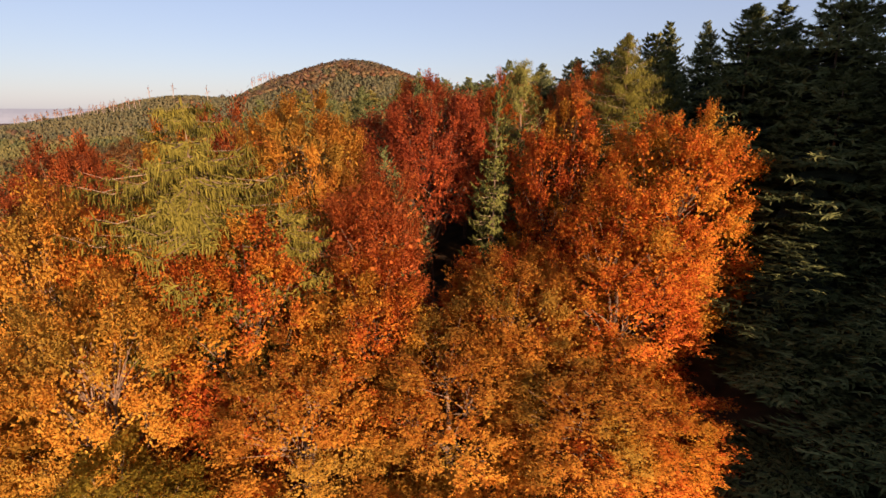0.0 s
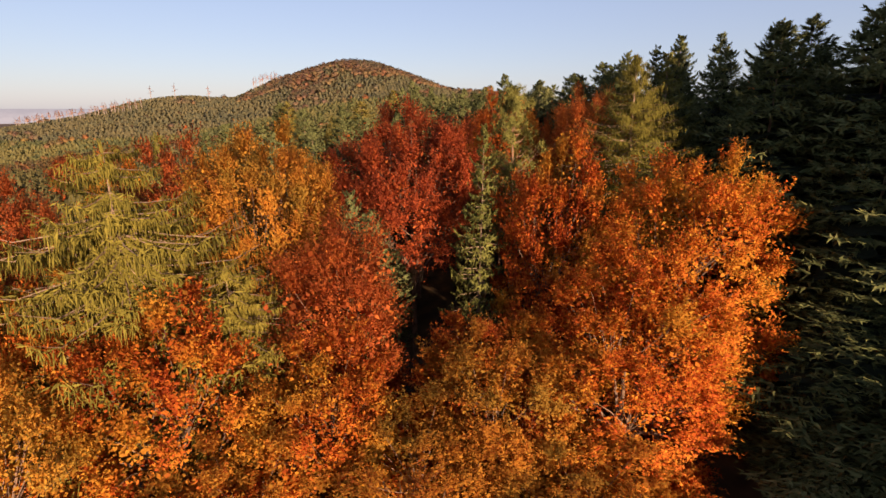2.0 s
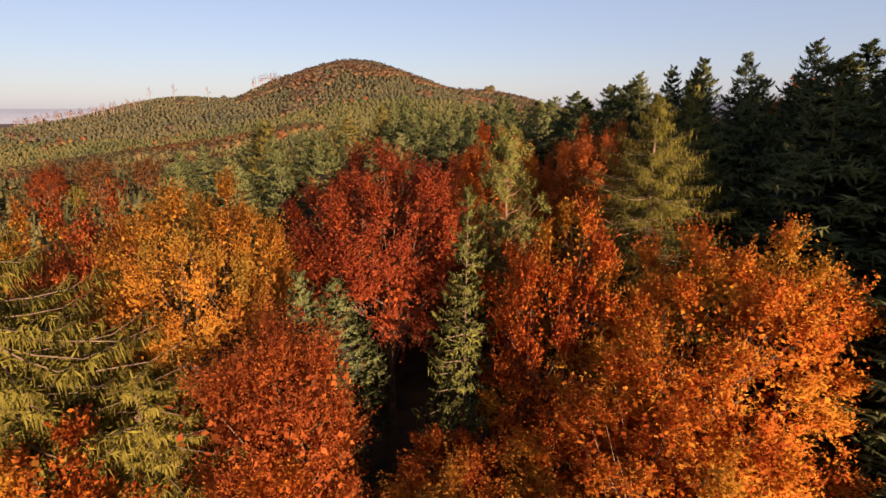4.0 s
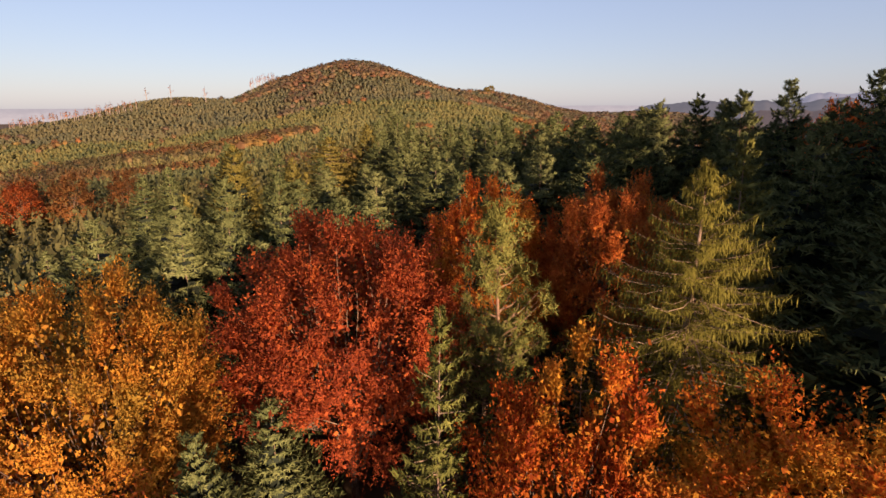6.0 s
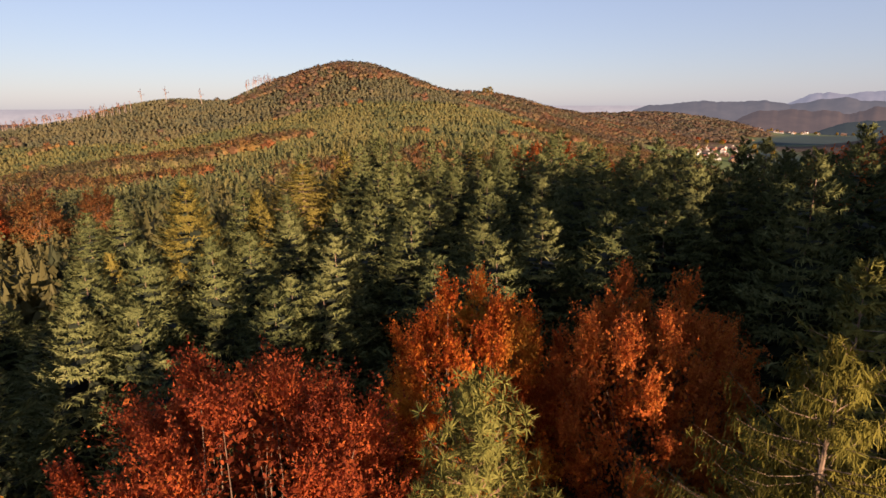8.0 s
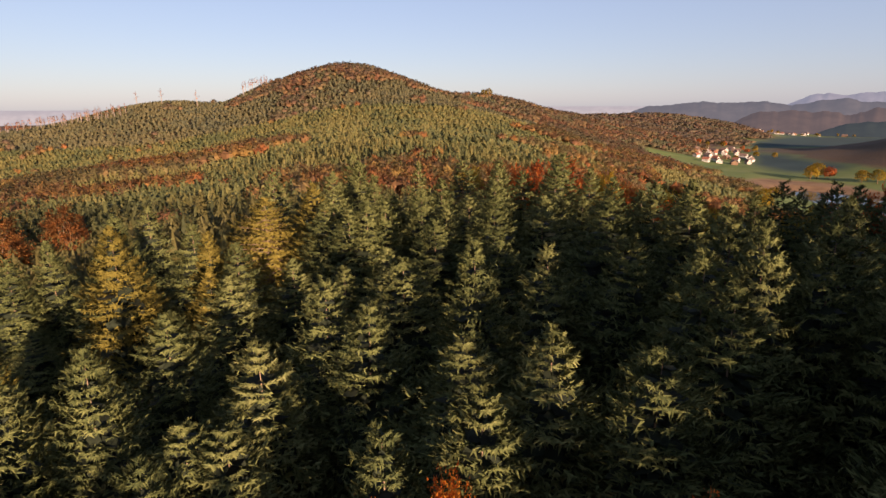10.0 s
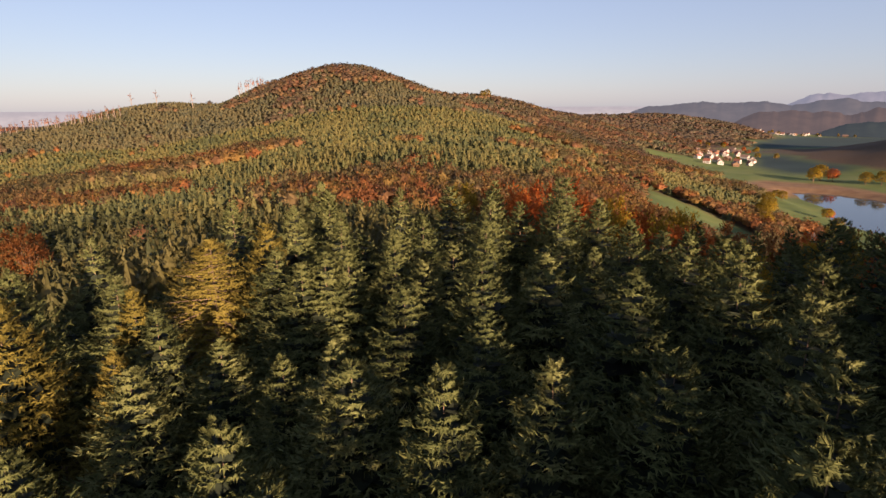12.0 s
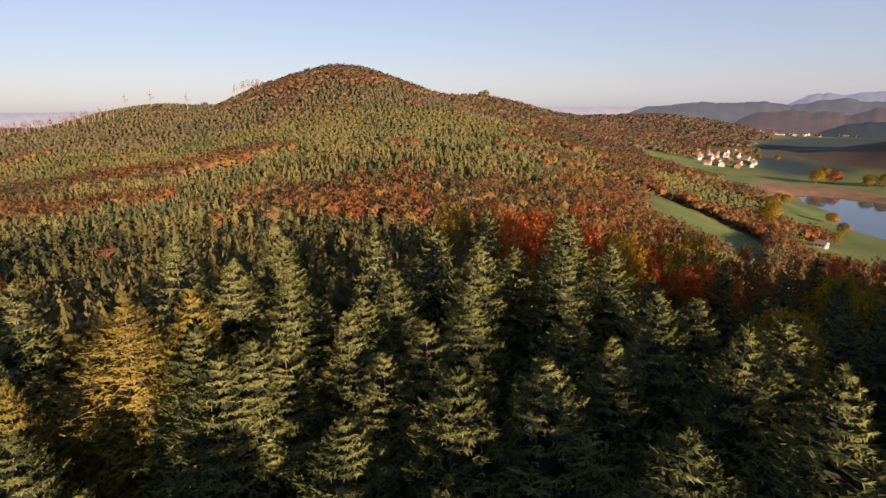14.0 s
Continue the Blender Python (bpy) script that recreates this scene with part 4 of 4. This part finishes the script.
for name_, y0, y1, x0, x1, step, cnts in (("stand_woods", 60, 260, -230, 230, 5.6, ((5, 6, 125, 0.4), (4, 8, 420, 0.4))), ("near_woods", 260, 470, -420, 420, 5.8, ((3, 6, 36, 0.25), (3, 7, 120, 0.35))), ("mid_woods", 470, 900, -850, 480, 6.8, ((2, 4, 10, 0.16), (2, 6, 60, 0.3))), ("hill_woods", 900, 1500, -1150, 620, 8.2, ((1, 4, 8, 0.12), (2, 6, 26, 0.25))), ("ridge_woods", 1500, 2500, 150, 1100, 13.5, ((1, 4, 6, 0.12), (2, 6, 8, 0.14)))):
    x, y = scatter(x0, x1, y0, y1, step, wedge)
    if name_ == "hill_woods":
        k = ~((y > 1330) & (x < 20))
        x, y = x[k], y[k]
    b = broad_share(x, y) + rng.normal(0, 0.12, len(x))
    leafy = b > 0.42
    vary = patch_noise(x, y, 70.0, 11.3)
    grow = step / 5.8
    for flag, kind_, cnt, label in ((False, "conifer_" + name_, cnts[0], "green spruce wood on the slopes, far off"), (True, "beech_" + name_, cnts[1], "orange and brown autumn beech wood on the slopes")):
        k = leafy == flag
        n = k.sum()
        tints = (LEAF_TINTS if flag else CONIFER_TINTS)
        f = np.clip((vary[k] * 0.9 + 0.5) * len(tints) + rng.normal(0, 1.3, n), 0, len(tints) - 1.001)
        lo = f.astype(int)
        tint = tints[lo] + (tints[lo + 1] - tints[lo]) * (f - lo)[:, None]
        tint = tint * rng.uniform(0.84, 1.08, (n, 1))
        # the farthest woods have distance haze mixed into their leaf colour
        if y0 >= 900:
            haze_mix = 0.4 if y0 < 1500 else 0.6
            tint = tint * (1 - haze_mix) + np.array([0.095, 0.080, 0.066]) * haze_mix
        high = rng.uniform(11, 14.5, n) if not flag else rng.uniform(11.5, 15, n)
        wide = (rng.uniform(7.2, 9.6, n) if not flag else rng.uniform(8.5, 12.0, n)) * grow ** 0.7
        if y0 < 260:
            high = np.where((np.abs(x[k] - 10) < 75) & (y[k] < 205), rng.uniform(16, 21, n), high)
            tint = tint * (1.0 if flag else 0.65)
        if y0 >= 470:
            high, wide = high * (0.85 if flag else 0.6), wide * (1.05 if flag else 1.35)
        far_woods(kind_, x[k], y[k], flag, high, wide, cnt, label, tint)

# unseen spruces added for shade: two close rows beside the path, and the rise behind
at_ = np.concatenate([np.arange(43, 190, 2.4), np.arange(190, 330, 3.4)])
off = np.where(at_ < 190, 10.0, -15.0) + 7.0 * (np.arange(len(at_)) % 2)
y = (at_ - 0.857 * off) / 1.209 + rng.uniform(-1, 1, len(at_))
x = 0.81 * y + off + rng.uniform(-1, 1, len(at_))
top = np.interp(at_, [43, 60, 75, 95, 124, 172, 188], [37, 36, 42, 53, 54, 46, 32]) + rng.uniform(-2, 1, len(at_))
high = np.where(at_ < 188, top - land(x, y), 33.0)
rx, ry = scatter(26, 92, -48, 28, 5.0, lambda x, y: (x > 32 - 0.51 * y) & (x > 0.81 * y + 14))
x, y, high = np.concatenate([x, rx]), np.concatenate([y, ry]), np.concatenate([high, np.where(rx + 0.51 * ry < 46, rng.uniform(15, 19, len(rx)), rng.uniform(37, 42, len(rx)))])
far_woods("shade_wood", x, y, False, high, rng.uniform(8.5, 10.5, len(x)), (6, 7, 110, 0.3), "tall dark spruces added out of view to shade the stand", CONIFER_TINTS[0] * rng.uniform(0.6, 1.1, (len(x), 1)))

# ---- hazy ranges along the horizon, haze painted as colour and glow ----
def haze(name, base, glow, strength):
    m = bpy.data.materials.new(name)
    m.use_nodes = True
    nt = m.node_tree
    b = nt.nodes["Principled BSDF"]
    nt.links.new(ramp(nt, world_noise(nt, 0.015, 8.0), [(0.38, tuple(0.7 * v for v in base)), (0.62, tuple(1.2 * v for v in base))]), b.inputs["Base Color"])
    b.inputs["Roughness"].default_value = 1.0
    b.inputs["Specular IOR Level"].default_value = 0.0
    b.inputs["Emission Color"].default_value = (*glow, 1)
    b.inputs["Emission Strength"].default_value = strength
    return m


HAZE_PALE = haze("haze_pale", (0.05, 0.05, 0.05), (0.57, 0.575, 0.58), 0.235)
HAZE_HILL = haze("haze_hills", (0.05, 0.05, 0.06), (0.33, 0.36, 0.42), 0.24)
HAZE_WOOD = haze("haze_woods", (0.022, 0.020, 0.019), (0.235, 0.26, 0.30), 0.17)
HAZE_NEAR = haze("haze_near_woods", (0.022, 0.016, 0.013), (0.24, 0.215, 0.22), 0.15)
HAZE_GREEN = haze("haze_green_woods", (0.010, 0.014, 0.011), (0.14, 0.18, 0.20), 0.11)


def distant_range(name, r, a0, a1, height, wob, seed, mat, label):
    """A far line of hills along an arc about the place; compass angles from +y."""
    a = np.radians(np.linspace(a0, a1, 160))
    t = np.linspace(0, 1, 160)
    h = np.array([noise.noise((v * 9.0, seed, 0)) * wob + noise.noise((v * 31.0, seed, 5)) * wob * 0.35 + noise.noise((v * 95.0, seed, 8)) * wob * 0.15 for v in t]) + height
    h = VALLEY + (h - VALLEY) * np.clip(np.minimum(t, 1 - t) * 7, 0, 1) ** 0.6
    rows = [(r - 260, np.full(160, VALLEY - 4)), (r - 110, VALLEY + (h - VALLEY) * 0.62), (r, h), (r + 160, VALLEY + (h - VALLEY) * 0.5), (r + 240, np.full(160, VALLEY - 4))]
    v = np.concatenate([np.stack([rr * np.sin(a), rr * np.cos(a), hh], 1) for rr, hh in rows])
    f = [(i * 160 + j, i * 160 + j + 1, (i + 1) * 160 + j + 1, (i + 1) * 160 + j) for i in range(4) for j in range(159)]
    tagged(new(name, mesh_of(name, v, f, [mat], True)), label, "hills", kind="structure")


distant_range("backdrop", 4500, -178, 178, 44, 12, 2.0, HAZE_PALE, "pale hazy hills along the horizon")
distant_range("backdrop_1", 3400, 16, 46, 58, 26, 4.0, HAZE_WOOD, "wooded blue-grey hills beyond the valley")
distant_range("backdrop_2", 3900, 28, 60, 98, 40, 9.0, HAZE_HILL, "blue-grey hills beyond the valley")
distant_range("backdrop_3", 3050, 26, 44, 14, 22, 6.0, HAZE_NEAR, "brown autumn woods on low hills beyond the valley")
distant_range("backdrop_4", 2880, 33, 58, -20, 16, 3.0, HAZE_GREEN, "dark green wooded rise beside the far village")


# ---- trees on the skyline and in the valley ----
BARK_PALE = bark("birch_bark", (0.13, 0.105, 0.085), (0.26, 0.21, 0.17))


def skyline_tree(seed):
    """A tall bare pole with a thin tuft, left standing on the cleared ridge."""
    r = np.random.default_rng(seed)
    path = [(0, 0, 0), (0, 0, 6), (0.2, 0.1, 12), (0, 0, 18)]
    n = 26
    z = r.uniform(9, 18.5, n)
    p = np.c_[r.normal(0, 1.1, (n, 2)) * (19.5 - z)[:, None] * 0.16, z]
    q = kites(p, p + np.c_[r.normal(0, 0.8, (n, 2)), r.uniform(0.4, 1.4, n)], np.full(n, 0.9), r)
    return trunk_mesh("trunk", path, [0.5, 0.42, 0.36, 0.15], BARK_PALE, None, 6), q


tree_kind("pole0", "birch_tree", skyline_tree(1), LEAF_RUST, 18.5, "tall pale-stemmed birch with a thin crown on the ridge", "birch", "birches on the ridge")
tree_kind("pole1", "birch_tree", skyline_tree(2), LEAF_RUST, 18.5, "tall pale-stemmed birch with a thin crown on the ridge", "birch", "birches on the ridge")
for i in range(16):
    x, y = -392 + 3.4 * i + rng.uniform(-1.5, 1.5), 1172 + rng.uniform(-8, 8)
    plant(f"pole{i % 2}", x, y, float(land(x, y)) + rng.uniform(20, 28), 1.0)
for i in range(60):
    x, y = -820 + 4.0 * i + rng.uniform(-3, 3), 1085 + rng.uniform(-26, 16)
    plant(f"pole{i % 2}", x, y, float(land(x, y)) + rng.uniform(17, 23), 1.2)
for x, y, h in [(-560, 1180, 32), (-490, 1182, 34), (-610, 1180, 30)]:
    plant("pole1", x, y, float(land(x, y)) + h, 1.6)
for k, x, y, h, w in [("vale_olive", 107, 1366, 24, 1.5), ("vale_olive", 96, 1362, 19, 1.4), ("vale_olive", 574, 905, 24, 1.7), ("vale_olive", 590, 914, 27, 1.9), ("vale_rust", 600, 900, 20, 1.5), ("vale_olive", 622, 862, 20, 1.6), ("vale_olive", 636, 850, 22, 1.7),
                      ("vale_rust", 655, 842, 18, 1.5), ("vale_olive", 300, 560, 18, 1.2), ("vale_gold", 288, 536, 16, 1.1), ("vale_olive", 276, 512, 15, 1.1), ("vale_olive", 318, 585, 17, 1.2), ("vale_gold", 336, 606, 16, 1.1), ("vale_olive", 352, 640, 17, 1.2),
                      ("vale_gold", 331, 512, 12, 0.9), ("vale_olive", 372, 560, 12, 1.0), ("vale_orange", 262, 486, 14, 1.0), ("vale_olive", 396, 610, 12, 1.0), ("vale_rust", 420, 640, 11, 0.9), ("vale_olive", 404, 700, 13, 1.0), ("vale_olive", 440, 772, 12, 1.1)]:
    plant(k, x, y, float(land(x, y)) + h, w)


# ---- houses in the valley ----
def box(bm, x0, x1, y0, y1, z0, z1):
    v = [bm.verts.new(c) for c in ((x0, y0, z0), (x1, y0, z0), (x1, y1, z0), (x0, y1, z0), (x0, y0, z1), (x1, y0, z1), (x1, y1, z1), (x0, y1, z1))]
    for f in ((0, 3, 2, 1), (4, 5, 6, 7), (0, 1, 5, 4), (1, 2, 6, 5), (2, 3, 7, 6), (3, 0, 4, 7)):
        bm.faces.new([v[i] for i in f])


def bm_mesh(name, bm, mat):
    me = bpy.data.meshes.new(name)
    bm.to_mesh(me)
    bm.free()
    me.materials.append(mat)
    return me


def house(w, d, h, pitch, roof_mat, wall_mat, label):
    """Plastered walls with gables, a tiled roof with eaves, windows, a door and a chimney."""
    ob = tagged(new("house"), label, "house", "houses of the villages")
    bm = bmesh.new()
    a = w / 2
    top = h + a * pitch
    ring_ = [(-a, -d / 2), (a, -d / 2), (a, d / 2), (-a, d / 2)]
    lo = [bm.verts.new((x, y, -2.0)) for x, y in ring_]
    hi = [bm.verts.new((x, y, h)) for x, y in ring_]
    g0, g1 = bm.verts.new((0, -d / 2, top)), bm.verts.new((0, d / 2, top))
    for i in range(4):
        j = (i + 1) % 4
        if i in (0, 2):
            bm.faces.new((lo[i], lo[j], hi[j], g0 if i == 0 else g1, hi[i]))
        else:
            bm.faces.new((lo[i], lo[j], hi[j], hi[i]))
    part("wall", bm_mesh("wall", bm, wall_mat), ob)
    bm = bmesh.new()
    o, t = 0.7, 0.35
    y0, y1 = -d / 2 - 0.6, d / 2 + 0.6
    for sg in (-1, 1):
        e = (sg * (a + o), h - o * pitch + 0.05)
        r = (0.0, top + 0.05)
        v = [bm.verts.new(c) for c in ((e[0], y0, e[1]), (e[0], y1, e[1]), (r[0], y1, r[1]), (r[0], y0, r[1]), (e[0], y0, e[1] + t), (e[0], y1, e[1] + t), (r[0], y1, r[1] + t), (r[0], y0, r[1] + t))]
        for f in ((0, 1, 2, 3), (4, 7, 6, 5), (0, 4, 5, 1), (1, 5, 6, 2), (0, 3, 7, 4)):
            bm.faces.new([v[i] for i in f])
    part("roof", bm_mesh("roof", bm, roof_mat), ob)
    bm = bmesh.new()
    box(bm, a * 0.3, a * 0.3 + 0.9, d * 0.2, d * 0.2 + 0.9, top - a * 0.5 * pitch, top + 1.0)
    part("chimney", bm_mesh("chimney", bm, ROOF_BROWN), ob)
    bm = bmesh.new()
    box(bm, -0.6, 0.6, -0.06, 0.06, 0.0, 1.4)
    pane = bm_mesh("window", bm, PANE_DARK)
    for z in ((1.2, 4.0) if h > 4.5 else (1.2,)):
        for f in (-0.28, 0.0, 0.28):
            win = part("window", pane, ob)
            win.location = (f * w, -d / 2 - 0.02, z)
            win = part("window", pane, ob)
            win.location = (-a - 0.02, f * d, z)
            win.rotation_euler = (0, 0, radians(90))
    return ob


def put(ob, x, y, turn, first):
    m = pose(x, y, float(land(x, y)), 0, 0, turn)
    if first:
        ob.matrix_basis = m
        return ob
    return copy_thing(ob, m)


HOUSES = [house(9, 12, 5.5, 0.8, ROOF_RED, WALL_WHITE, "white plastered house with a red tiled gable roof"), house(10.5, 15, 5.0, 0.75, ROOF_BROWN, WALL_WHITE, "white farmhouse with a brown tiled gable roof"),
          house(11, 17, 4.5, 0.7, ROOF_BROWN, WOOD_DARK, "dark boarded barn with a brown tiled roof"), house(8, 9.5, 5.0, 0.9, ROOF_RED, WALL_WHITE, "small white house with a steep red roof")]
used = [True] * 4
spots = []
while len(spots) < 28:
    t_ = rng.uniform(0, 1)
    x, y = 555 + 90 * t_ + rng.uniform(-48, 48), 1130 + 230 * t_ + rng.uniform(-25, 25)
    if all((x - a) ** 2 + (y - b) ** 2 > 24 ** 2 for a, b in spots):
        spots.append((x, y))
while len(spots) < 66:
    t_ = rng.uniform(0, 1)
    x, y = 1180 + 720 * t_ + rng.uniform(-30, 30), 2180 + 60 * math.sin(4 * t_) + rng.uniform(-90, 90)
    if all((x - a) ** 2 + (y - b) ** 2 > 22 ** 2 for a, b in spots):
        spots.append((x, y))
for i, (x, y) in enumerate(spots):
    k = int(rng.choice([0, 0, 1, 1, 2, 3]))
    put(HOUSES[k], x, y, rng.uniform(-60, 60), used[k])
    used[k] = False
hut = house(6.5, 8, 3.2, 0.7, ROOF_BROWN, WALL_WHITE, "small white hut on the meadow above the lake")
put(hut, 309, 496, 35, True)
for i in range(34):
    if i < 16:
        x, y = rng.uniform(585, 725), rng.uniform(1130, 1500)
    else:
        t_ = rng.uniform(0, 1)
        x, y = 1180 + 720 * t_, 2150 + 60 * math.sin(4 * t_) + rng.uniform(-70, 60)
    if all((x - a) ** 2 + (y - b) ** 2 > 15 ** 2 for a, b in spots):
        plant(str(rng.choice(["vale_olive", "vale_rust", "vale_gold"])), x, y, float(land(x, y)) + rng.uniform(9, 15), rng.uniform(0.8, 1.2))
